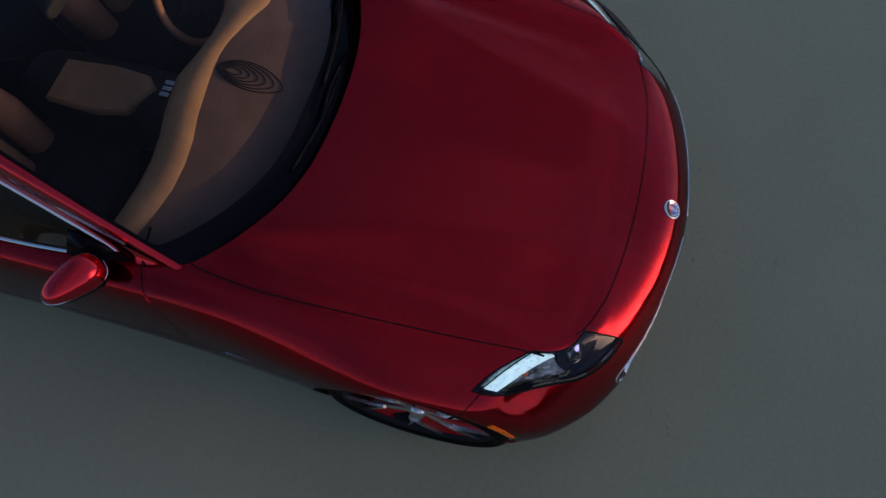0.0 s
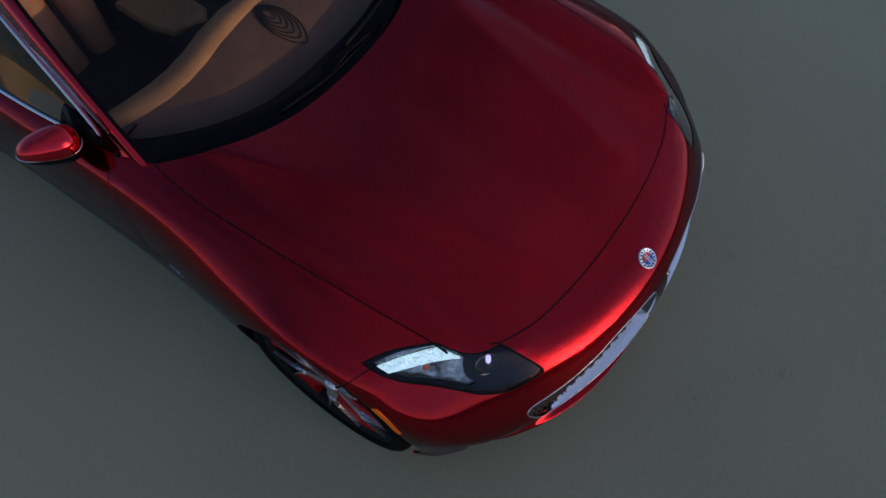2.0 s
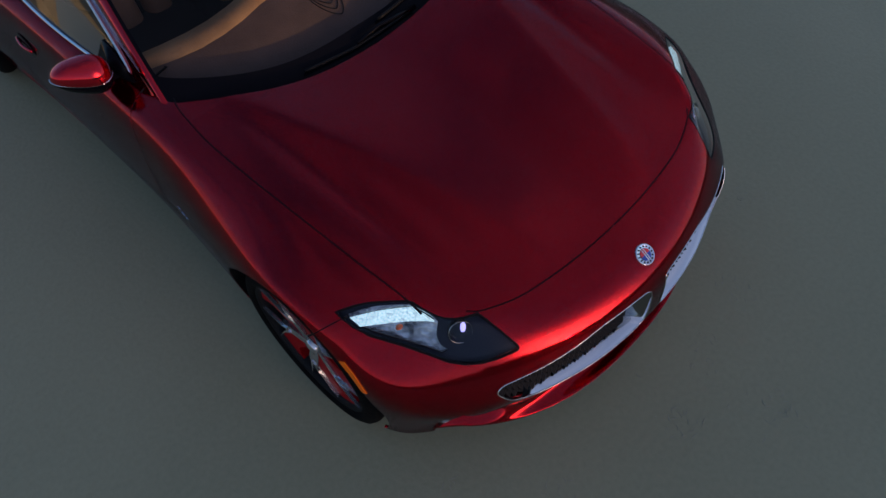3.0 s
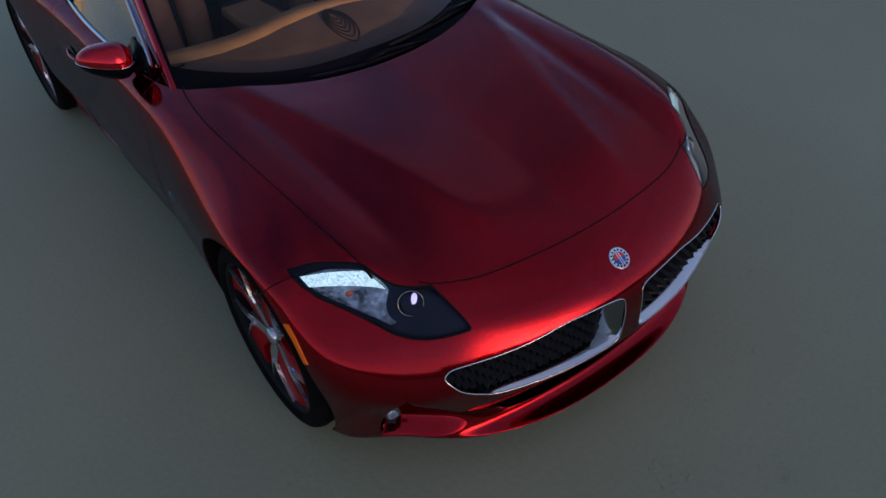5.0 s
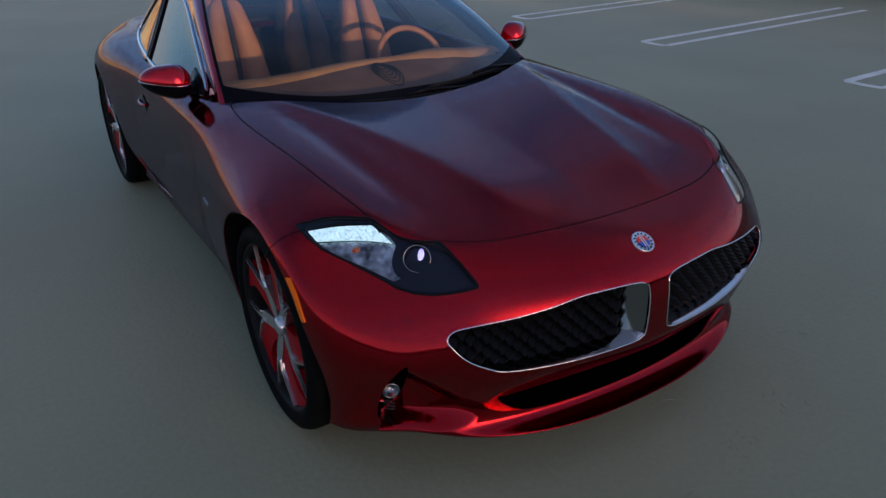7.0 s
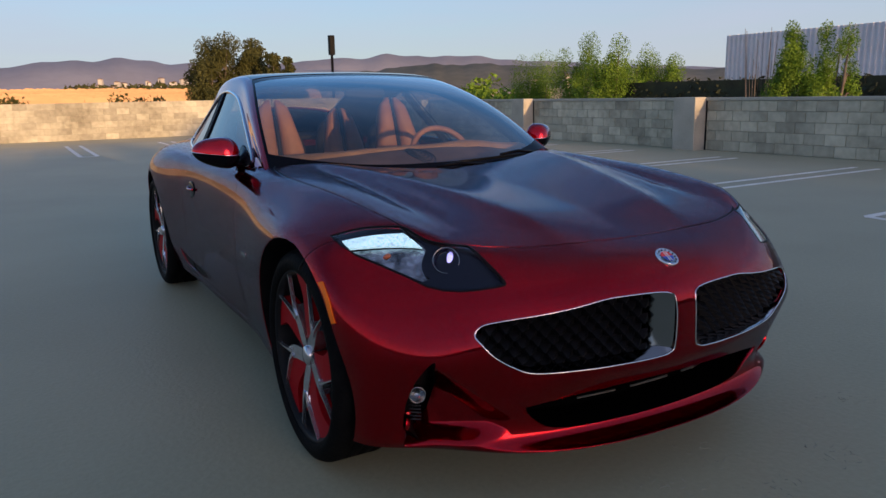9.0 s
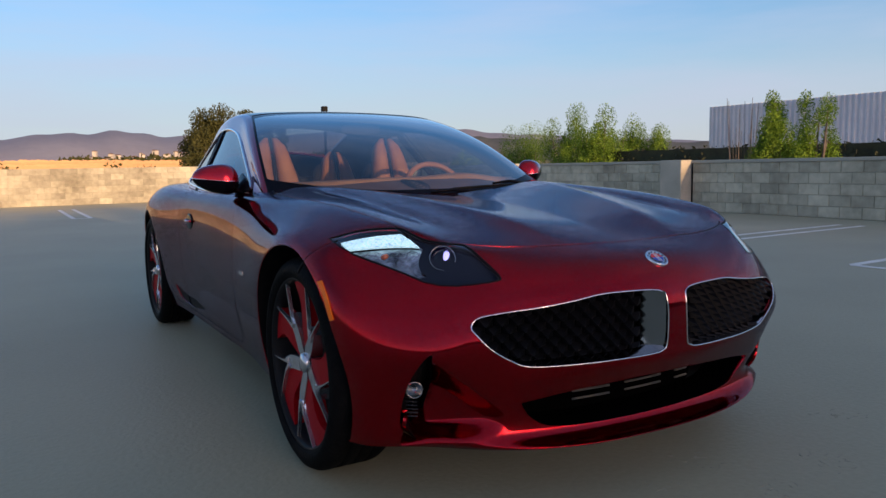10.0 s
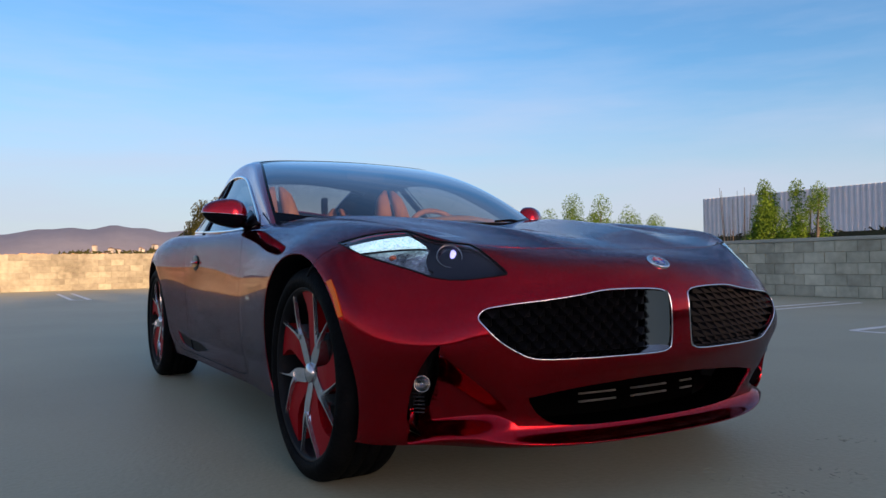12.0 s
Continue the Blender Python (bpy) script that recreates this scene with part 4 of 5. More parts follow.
def build_wheel(m):
    wheel = new("wheel")
    wheel.parent = car
    wheel.matrix_world = m
    tagged(wheel, "five-spoke alloy wheel with red inlays and black tyre")
    bm = bmesh.new()
    lathe(bm, [(0.288, -0.10), (0.31, -0.118), (0.335, -0.117), (0.353, -0.106), (0.362, -0.09), (0.365, -0.075), (0.365, -0.052), (0.357, -0.050), (0.357, -0.042), (0.365, -0.040), (0.365, -0.006), (0.357, -0.004), (0.357, 0.004), (0.365, 0.006),
               (0.365, 0.040), (0.357, 0.042), (0.357, 0.050), (0.365, 0.052), (0.365, 0.075), (0.362, 0.088), (0.353, 0.104), (0.335, 0.115), (0.322, 0.119), (0.312, 0.118), (0.306, 0.114), (0.301, 0.113), (0.297, 0.108), (0.292, 0.099), (0.290, 0.08)], 96)
    part("tyre", bm, RUBBER, wheel, "black low-profile tyre")
    bm = bmesh.new()
    lathe(bm, [(0.293, 0.100), (0.297, 0.104), (0.294, 0.107), (0.286, 0.100), (0.280, 0.085), (0.276, 0.02), (0.272, -0.08)], 72)
    part("rim", bm, DARK_ALLOY, wheel)
    bm = bmesh.new()
    lathe(bm, [(0.272, -0.02), (0.20, -0.012), (0.19, -0.012), (0.10, -0.02), (0.05, 0.0), (0.001, 0.0)], 48)
    part("brake_disc", bm, BRAKE, wheel)
    for k in range(5):
        a = 58 + 72 * k
        spoke = bmesh.new()
        wedge(spoke, [(0.030, a - 34), (0.060, a - 30), (0.09, a - 27), (0.12, a - 24), (0.145, a - 20), (0.180, a - 15.5), (0.152, a - 10.5), (0.175, a - 2), (0.145, a - 2), (0.12, a - 1), (0.09, a + 5), (0.06, a + 18), (0.03, a + 34)], 0.050, 0.094)
        strip(spoke, [(0.14, a - 13), (0.17, a - 13.5), (0.21, a - 14), (0.25, a - 15), (0.289, a - 16)], [0.024, 0.012, 0.0065, 0.0048, 0.0045], 0.088, 0.101)
        strip(spoke, [(0.138, a - 8), (0.17, a - 1), (0.21, a + 7), (0.25, a + 12.5), (0.289, a + 16)], [0.024, 0.012, 0.0065, 0.0048, 0.0045], 0.088, 0.101)
        strip(spoke, [(0.289, a + 16), (0.2905, a + 24), (0.291, a + 36), (0.2905, a + 48), (0.289, a + 56)], 0.0045, 0.088, 0.101)
        sp = part("spoke", spoke, SILVER, wheel, "", False)
        bm = bmesh.new()
        wedge(bm, [(0.060, a + 14), (0.09, a + 4), (0.12, a - 2), (0.165, a - 1), (0.21, a + 8), (0.25, a + 13), (0.286, a + 17), (0.287, a + 30), (0.286, a + 44), (0.262, a + 41), (0.235, a + 36), (0.205, a + 32), (0.17, a + 30), (0.13, a + 31), (0.09, a + 34), (0.06, a + 40)], 0.045, 0.088)
        part("inlay", bm, WHEEL_RED, sp, "red inlay", False)
    bm = bmesh.new()
    lathe(bm, [(0.034, 0.06), (0.034, 0.088), (0.030, 0.094), (0.012, 0.098), (0.0005, 0.099)], 28)
    part("hub_cap", bm, SILVER, wheel)
    for k in range(5):
        bm = bmesh.new()
        q = radians(54 + 72 * k)
        lathe(bm, [(0.011, 0.05), (0.010, 0.07), (0.0005, 0.071)], 8, "x", (0, 0.052 * math.cos(q), 0.052 * math.sin(q)))
        part("wheel_nut", bm, DARK_ALLOY, wheel)
    return wheel


for y in (0, WHEELBASE):
    for sx in (1, -1):
        build_wheel(pose(sx * 0.822, y, HUB_Z, 0, 0, 0 if sx > 0 else 180))
        bm = bmesh.new()
        rings = []
        for k in range(25):
            q = radians(-18 + 216 * k / 24)
            lip = float(body.at(body.find([(0.95, y + (ARCH_R + 0.006) * math.cos(q), max(0.21, 0.372 + (ARCH_R + 0.006) * math.sin(q)))], SIDE_ON))[0][0]) - 0.0015
            rings.append([bm.verts.new((sx * x, y + (ARCH_R - 0.004) * math.cos(q), 0.372 + (ARCH_R - 0.004) * math.sin(q))) for x in (lip, 0.80, 0.60)])
        for a, b in zip(rings, rings[1:]):
            for j in (0, 1):
                bm.faces.new((a[j], a[j + 1], b[j + 1], b[j]))
        inner = [r[2] for r in rings]
        bm.faces.new(inner)
        part("wheel_arch_liner", bm, BLACK, car)
bm = bmesh.new()
box(bm, -0.62, 0.62, -0.50, 3.2, 0.20, 0.27, 0.02)
part("underbody", bm, BLACK, car)

# mirrors
for s in (1, -1):
    mirror = thing("wing_mirror", "", "")
    mirror.parent = car
    tagged(mirror, "red wing mirror with black lower half")
    place = Matrix.Translation((0.908 * s, 1.135, 0.993)) @ Matrix.Rotation(radians(30 * s), 4, "Z")
    shells = {"mirror_shell": (bmesh.new(), PAINT, 1), "mirror_base": (bmesh.new(), GLOSS_BLACK, -1)}
    for name, (bm, mat, up) in shells.items():
        rows = []
        for i in range(13):
            a = math.pi / 2 * i / 12
            ringv = []
            for j in range(40):
                q = 2 * math.pi * j / 40
                cx, cy = math.cos(q), math.sin(q)
                r = 1.0 / (abs(cx) ** 2.6 + abs(cy) ** 2.6) ** (1 / 2.6)
                px = 0.107 * r * cx * math.cos(a) ** 0.7
                py = 0.070 * r * cy * math.cos(a) ** 0.7 * (1.0 if cy < 0 else 0.6) * (1.0 - 0.32 * px * s / 0.114)
                pz = (0.070 if up > 0 else 0.062) * math.sin(a) * up * (1.0 - 0.30 * (px * s / 0.11)) - 0.006
                ringv.append(bm.verts.new(place @ Vector((px, py, pz + 0.010 * px * s / 0.11))))
            rows.append(ringv)
        for a, b in zip(rows, rows[1:]):
            for j in range(40):
                f = (a[j], a[(j + 1) % 40], b[(j + 1) % 40], b[j])
                bm.faces.new(f if up > 0 else f[::-1])
        bmesh.ops.remove_doubles(bm, verts=bm.verts, dist=1e-5)
        part(name, bm, mat, mirror)
    bm = bmesh.new()
    tube(bm, [place @ Vector((0.1075 * math.cos(q) * (1 / (abs(math.cos(q)) ** 2.6 + abs(math.sin(q)) ** 2.6) ** (1 / 2.6)) * 1.005, 0.068 * (1.0 - 0.32 * math.cos(q) * s) * math.sin(q) * (1 / (abs(math.cos(q)) ** 2.6 + abs(math.sin(q)) ** 2.6) ** (1 / 2.6)), -0.007 + 0.010 * math.cos(q) * s)) for q in np.linspace(math.pi, 2 * math.pi, 24)], 0.0022, 5)
    part("bright_line", bm, CHROME, mirror)
    bm = bmesh.new()
    tube(bm, [(0.785 * s, 1.13, 0.918), (0.82 * s, 1.115, 0.935), (0.86 * s, 1.11, 0.95), (0.89 * s, 1.125, 0.957)], [0.036, 0.028, 0.024, 0.026], 12, False, 0.55)
    part("mirror_arm", bm, GLOSS_BLACK, mirror)
    bm = bmesh.new()
    sail = [(0.77, 1.02, 0.928), (0.815, 1.18, 0.925), (0.80, 1.235, 0.93), (0.752, 1.215, 1.01), (0.755, 1.15, 0.985)]
    low = [bm.verts.new((x * s, y, z)) for x, y, z in sail]
    top = [bm.verts.new(((x + 0.012) * s, y, z + 0.004)) for x, y, z in sail]
    bm.faces.new(low), bm.faces.new(top)
    for k in range(5):
        bm.faces.new((low[k], low[(k + 1) % 5], top[(k + 1) % 5], top[k]))
    bmesh.ops.recalc_face_normals(bm, faces=bm.faces)
    part("mirror_foot", bm, GLOSS_BLACK, mirror)

# window trim
win3, winn = house.at(window_hole), house.normal(window_hole)
post = house.curve(((0.8, 1.96, 0.935), (0.8, 2.03, 1.05), (0.8, 2.15, 1.26)), 12, False, SIDE_ON)
post3 = house.at(post) + house.normal(post) * 0.001
for s in (1, -1):
    flip = np.array([s, 1, 1])
    bm = bmesh.new()
    tube(bm, [Vector((p + n * 0.001) * flip) for p, n in zip(win3, winn)], 0.0075, 8, True)
    part("window_trim", bm, CHROME, car, "chrome strip round the side windows")
    bm = bmesh.new()
    tube(bm, [Vector(p * flip) for p in post3], 0.010, 6, False, 0.3)
    part("door_post", bm, GLOSS_BLACK, car)
    bm = bmesh.new()
    tube(bm, [Vector((p - n * 0.030 + np.array([0, 0.02, 0])) * flip) for p, n in zip(post3, house.normal(post))], 0.055, 10, False, 0.35)
    part("pillar_trim", bm, CABIN, car)
    # handles
    q = body.find([(0.9, 1.80, 0.755)], SIDE_ON)
    c, n = body.at(q)[0] * flip, body.normal(q)[0] * flip
    door = front_doors[0 if s > 0 else 1]
    # no hollow is cut: a flat black oval gives its shade
    bm = bmesh.new()
    bmesh.ops.create_uvsphere(bm, u_segments=24, v_segments=12, radius=1, matrix=Matrix.Translation(Vector(c)) @ Matrix.Diagonal((0.006, 0.080, 0.044, 1)))
    part("handle_shade", bm, GLOSS_BLACK, door, "black oval painted for the shade in the handle hollow")
    bm = bmesh.new()
    tube(bm, [Vector(c + n * 0.004 + np.array([0, d, 0.002 + 0.4 * d * d])) + Vector((s * (0.012 - 2.2 * d * d), 0, 0)) for d in np.linspace(-0.07, 0.07, 13)], 0.008, 8)
    part("door_handle", bm, PAINT, door, "red door handle")
    # small maker's lettering on the fender, as bars
    bm = bmesh.new()
    for k in range(5):
        y = 0.63 + 0.018 * k
        q = body.find([(0.93, y, 0.60)], SIDE_ON)
        c = body.at(q)[0] * flip
        box(bm, c[0] - 0.003, c[0] + 0.003, y - 0.005, y + 0.005, 0.595, 0.607 + 0.005 * (k % 2))
    part("fender_badge", bm, CHROME, fenders[0 if s > 0 else 1], "small silver badge", False)

# emblem
q = body.find([(0, -0.738, 0.728)])
c, n = Vector(body.at(q)[0]), Vector(body.normal(q)[0])
at = Matrix.Translation(c) @ n.to_track_quat("Z", "X").to_matrix().to_4x4()
emblem = thing("emblem", "", "")
emblem.parent = car
tagged(emblem, "round enamel badge in silver, red and blue")
bm = bmesh.new()
lathe(bm, [(0.0365, -0.004), (0.037, 0.004), (0.035, 0.006), (0.033, 0.005), (0.0005, 0.004)], 40, "z")
bmesh.ops.transform(bm, matrix=at, verts=bm.verts)
part("badge_ring", bm, CHROME, emblem)
for name, mat, a0 in (("upper_field", ENAMEL_RED, 0), ("lower_field", ENAMEL_BLUE, 180)):
    bm = bmesh.new()
    vs = [bm.verts.new(at @ Vector((0.021 * math.sin(radians(a0 + a)), 0.021 * math.cos(radians(a0 + a)), 0.0062))) for a in np.linspace(0, 180, 20)]
    bm.faces.new(vs)
    part(name, bm, mat, emblem, "", False)
bm = bmesh.new()
for k in (-1, 1):
    vs = [bm.verts.new(at @ Vector((x, y * 1.0, 0.0070))) for x, y in ((-0.020, k * 0.004 - 0.0016), (-0.020, k * 0.004 + 0.0016), (0.020, k * 0.004 + 0.0016), (0.020, k * 0.004 - 0.0016))]
    bm.faces.new(vs)
part("badge_stripes", bm, ENAMEL_WHITE, emblem, "", False)
bm = bmesh.new()
for k in range(14):
    a = radians(360 / 14 * k)
    m = at @ Matrix.Rotation(a, 4, "Z")
    vs = [bm.verts.new(m @ Vector((x, y, 0.0066))) for x, y in ((0.0245, -0.0022), (0.0305, -0.0022), (0.0305, 0.0022), (0.0245, 0.0022))]
    bm.faces.new(vs)
part("badge_marks", bm, VOID, emblem, "", False)

# wipers
for x0, x1, name in ((-0.30, 0.22, "wiper"), (0.08, 0.62, "wiper")):
    wiper = thing(name, "", "")
    wiper.parent = car
    pts = house.find([(x, 0.635 + 0.28 * x * x, 0.94) for x in np.linspace(x0, x1, 14)] if x0 > 0 else [(x, 0.598 + 0.10 * x * x, 0.95) for x in np.linspace(x0, x1, 14)], FROM_ABOVE)
    p3 = [Vector(p) + Vector(n) * 0.014 for p, n in zip(house.at(np.abs(pts)) * np.where(pts[:, 1:2] < 0, 1, 1), house.normal(pts))]
    for i, x in enumerate(np.linspace(x0, x1, 14)):
        p3[i].x = x
    bm = bmesh.new()
    tube(bm, p3, 0.007, 6)
    part("wiper_blade", bm, BLACK, wiper)
    bm = bmesh.new()
    tube(bm, [p3[-1] + Vector((0.03, 0.0, 0.004)), p3[9] + Vector((0, 0.01, 0.02)), p3[6] + Vector((0, 0, 0.012))], [0.011, 0.008, 0.006], 6)
    part("wiper_arm", bm, GLOSS_BLACK, wiper)


# cabin
def cushion(bm, centre, size, m=None, power=3.5, nu=24, nv=14):
    """A plump rounded block."""
    rows = []
    for i in range(nv + 1):
        a = math.pi * (i / nv - 0.5)
        row = []
        for j in range(nu):
            q = 2 * math.pi * j / nu
            v = [math.cos(a) * math.cos(q), math.cos(a) * math.sin(q), math.sin(a)]
            r = 1 / (sum(abs(c) ** power for c in v)) ** (1 / power)
            p = Vector([c * r * k / 2 for c, k in zip(v, size)])
            row.append(bm.verts.new((m or Matrix.Translation(centre)) @ p))
        rows.append(row)
    for a, b in zip(rows, rows[1:]):
        for j in range(nu):
            bm.faces.new((a[j], a[(j + 1) % nu], b[(j + 1) % nu], b[j]))
    bmesh.ops.remove_doubles(bm, verts=bm.verts, dist=1e-5)


cabin_tub = bmesh.new()
rows = [[cabin_tub.verts.new((x, y, z)) for x, z in ((-0.80, 0.88), (-0.74, 0.45), (-0.6, 0.32), (0.6, 0.32), (0.74, 0.45), (0.80, 0.88))] for y in (0.75, 1.1, 1.8, 2.6, 2.95)]
for a, b in zip(rows, rows[1:]):
    for k in range(5):
        cabin_tub.faces.new((a[k], a[k + 1], b[k + 1], b[k]))
cabin_tub.faces.new(rows[0])
cabin_tub.faces.new(rows[-1][::-1])
part("cabin_lining", cabin_tub, CABIN, car)

bm = bmesh.new()       # dashboard top, a brown shelf that swells behind the glass
N = 33
prof = [(0.66, 0.865), (0.74, 0.895), (0.84, 0.928), (0.95, 0.955), (1.03, 0.962)]
grid = []
for y, z in prof:
    row = []
    for i in range(N):
        x = -0.70 + 1.40 * i / (N - 1)
        yy = y + 0.26 * abs(x) ** 2.2 * (1.1 - (y - 0.6))
        swell = 0.022 * math.exp(-((x - 0.36) / 0.17) ** 2) * max(0, (y - 0.72) / 0.3)
        row.append(bm.verts.new((x, yy, z + swell - 0.02 * abs(x))))
    grid.append(row)
for a, b in zip(grid, grid[1:]):
    for i in range(N - 1):
        bm.faces.new((a[i], a[i + 1], b[i + 1], b[i]))
dashboard = part("dashboard", bm, TAN_DARK, car, "brown suede dashboard with a tan leather wave")
WAVE_X = (-0.72, -0.60, -0.50, -0.40, -0.30, -0.20, -0.05, 0.08, 0.15, 0.25, 0.35, 0.50, 0.72)
WAVE_FRONT = (1.04, 1.005, 0.985, 0.98, 0.99, 1.012, 1.03, 1.038, 1.025, 0.99, 0.95, 0.94, 1.00)
WAVE_BACK = (1.15, 1.128, 1.115, 1.113, 1.125, 1.15, 1.168, 1.135, 1.118, 1.11, 1.12, 1.14, 1.18)
bm = bmesh.new()
rows = []
N = 73
for i in range(N):
    x = -0.72 + 1.44 * i / (N - 1)
    y0 = float(np.interp(x, WAVE_X, WAVE_FRONT))
    y1 = float(np.interp(x, WAVE_X, WAVE_BACK))
    swell = 0.024 * math.exp(-((x - 0.36) / 0.17) ** 2)
    z0 = 0.958 + swell - 0.02 * abs(x)
    rows.append([bm.verts.new((x, y0 + (y1 - y0) * f, z0 + dz)) for f, dz in ((-0.03, -0.012), (0.0, 0.010), (0.35, 0.020), (0.75, 0.012), (1.0, -0.02), (1.05, -0.09))])
for a, b in zip(rows, rows[1:]):
    for k in range(5):
        bm.faces.new((a[k], b[k], b[k + 1], a[k + 1]))
part("dash_wave", bm, WAVE_TAN, dashboard, "tan leather dash roll")
for k in range(6):       # slotted speaker grille, nested pointed loops
    f = 1 - 0.15 * k
    bm = bmesh.new()
    path = [Vector((0.02 + 0.058 * f * math.sin(q) * abs(math.sin(q)) ** 0.3, 0.90 + 0.03 * k * 0.4 - 0.125 * f * math.cos(q), 0.0)) for q in np.linspace(0, 2 * math.pi, 36, endpoint=False)]
    for p in path:
        p.z = float(np.interp(p.y, [y for y, z in prof], [z for y, z in prof])) + 0.003
    tube(bm, path, 0.0022, 5, True)
    part("speaker_slot", bm, CABIN, dashboard)
bm = bmesh.new()
cushion(bm, (-0.04, 1.50, 0.62), (0.28, 0.90, 0.36))
part("centre_console", bm, CABIN, car)
bm = bmesh.new()
rest = [(-0.19, 1.72), (-0.20, 1.50), (-0.17, 1.38), (-0.04, 1.31), (0.01, 1.36), (0.02, 1.50), (0.00, 1.72)]
rings = [[bm.verts.new((-0.09 + (x + 0.09) * f, 1.51 + (y - 1.51) * f, z)) for x, y in rest] for f, z in ((1.0, 0.775), (1.0, 0.800), (0.95, 0.812))]
for c0, c1 in zip(rings, rings[1:]):
    for j in range(len(rest)):
        bm.faces.new((c0[j], c0[(j + 1) % len(rest)], c1[(j + 1) % len(rest)], c1[j]))
bm.faces.new(rings[-1])
bmesh.ops.recalc_face_normals(bm, faces=bm.faces)
part("console_lid", bm, WAVE_TAN, car, "tan leather armrest with a pointed front", False)
bm = bmesh.new()
for k in range(3):
    box(bm, -0.07 + 0.028 * k, -0.05 + 0.028 * k, 1.245, 1.285, 0.800, 0.812, 0.003)
part("console_switches", bm, SILVER, car, "small silver switches", False)


def build_seat(x, y, rear=False):
    seat = new("rear_seat" if rear else "front_seat")
    seat.parent = car
    tagged(seat, "tan leather seat with dark centre panels")
    # the cushion's dark colour carries the shade low in the cabin
    bm = bmesh.new()
    cushion(bm, (x, y - 0.28, 0.55), (0.48, 0.50, 0.16))
    part("seat_cushion", bm, CABIN, seat, "seat cushion with the cabin's shade in its colour")
    lean = Matrix.Translation((x, y, 0.785)) @ Matrix.Rotation(radians(-14), 4, "X")
    bm = bmesh.new()
    cushion(bm, None, (0.36, 0.12, 0.60), lean)
    part("backrest", bm, CABIN, seat, "dark backrest shell")
    for q in (-1, 1):
        bm = bmesh.new()
        rows, tall = [], (0.36 if rear else 0.43)
        for k in range(15):
            f = k / 14
            h = -0.26 + (tall + 0.26) * f
            wide = float(np.interp(f, [0, 0.35, 0.62, 0.85, 0.95, 1.0], [0.125, 0.150, 0.125, 0.088, 0.070, 0.030]))
            deep = float(np.interp(f, [0, 0.5, 0.85, 1.0], [0.085, 0.075, 0.055, 0.015]))
            mid = 0.012 + wide / 2
            rows.append([bm.verts.new(lean @ Vector((q * mid + wide / 2 * math.copysign(abs(math.cos(w)) ** 0.7, math.cos(w)), -0.045 - 0.02 * (1 - f) + deep * math.copysign(abs(math.sin(w)) ** 0.8, math.sin(w)), h))) for w in np.linspace(0, 2 * math.pi, 18, endpoint=False)])
        for c0, c1 in zip(rows, rows[1:]):
            for j in range(18):
                bm.faces.new((c0[j], c0[(j + 1) % 18], c1[(j + 1) % 18], c1[j]))
        bm.faces.new(rows[-1])
        part("back_panel", bm, TAN, seat, "tan leather back panel with an integrated headrest")
    bm = bmesh.new()
    cushion(bm, None, (0.030, 0.10, 0.58), lean @ Matrix.Translation((0, -0.040, 0.05)))
    part("centre_panel", bm, CABIN, seat, "dark centre stripe")
    return seat


for x in (-0.38, 0.38):
    build_seat(x, 1.92)
    build_seat(x * 0.82, 2.66, True)

bm = bmesh.new()
at = Matrix.Translation((0.37, 1.30, 0.885)) @ Matrix.Rotation(radians(62), 4, "X")
tube(bm, [at @ Vector((0.185 * math.cos(q), 0.180 * math.sin(q), 0)) for q in np.linspace(0, 2 * math.pi, 40, endpoint=False)], 0.016, 8, True)
wheel_rim = part("steering_wheel", bm, TAN, car, "tan leather steering wheel")
bm = bmesh.new()
cushion(bm, None, (0.12, 0.11, 0.05), at @ Matrix.Translation((0, 0, -0.02)))
for q in (0.0, math.pi, -math.pi / 2):
    tube(bm, [at @ Vector((0.04 * math.cos(q), 0.04 * math.sin(q), -0.015)), at @ Vector((0.18 * math.cos(q), 0.175 * math.sin(q), 0))], 0.013, 6)
part("steering_hub", bm, CABIN, wheel_rim)
bm = bmesh.new()
cushion(bm, (0, 1.50, 1.245), (0.24, 0.035, 0.06))
tube(bm, [(0, 1.50, 1.26), (0, 1.49, 1.285)], 0.008, 6)
part("rear_view_mirror", bm, CABIN, car)
bm = bmesh.new()
cushion(bm, (0, 3.05, 0.95), (1.1, 0.5, 0.05))
part("parcel_shelf", bm, CABIN, car)


# ---- deck, walls and land ----
bm = bmesh.new()
box(bm, -40, 10.75, -12, 24.75, -0.4, 0.0)
tagged(part("floor", bm, DECK, smooth=False), "grey sealed concrete parking deck with faint scuffs", "floor", kind="structure")
MORTAR = mottled("grey mortar", (0.34, 0.32, 0.26), (0.44, 0.415, 0.335), 1.3, 0.9, 0.3, 60)
BLOCK = mottled("weathered concrete block", (0.235, 0.212, 0.150), (0.56, 0.515, 0.385), 0.9, 0.85, 0.4, 7, 8.0, 0.30, 0.62, "World")
info = node(BLOCK, "ShaderNodeObjectInfo")
tone = node(BLOCK, "ShaderNodeMapRange")
tone.inputs["To Min"].default_value, tone.inputs["To Max"].default_value = 0.76, 1.16
link(BLOCK, info.outputs["Random"], tone.inputs["Value"])
hsv = node(BLOCK, "ShaderNodeHueSaturation")
old = bsdf(BLOCK).inputs["Base Color"].links[0].from_socket
link(BLOCK, old, hsv.inputs["Color"])
link(BLOCK, tone.outputs[0], hsv.inputs["Value"])
link(BLOCK, hsv.outputs[0], bsdf(BLOCK).inputs["Base Color"])


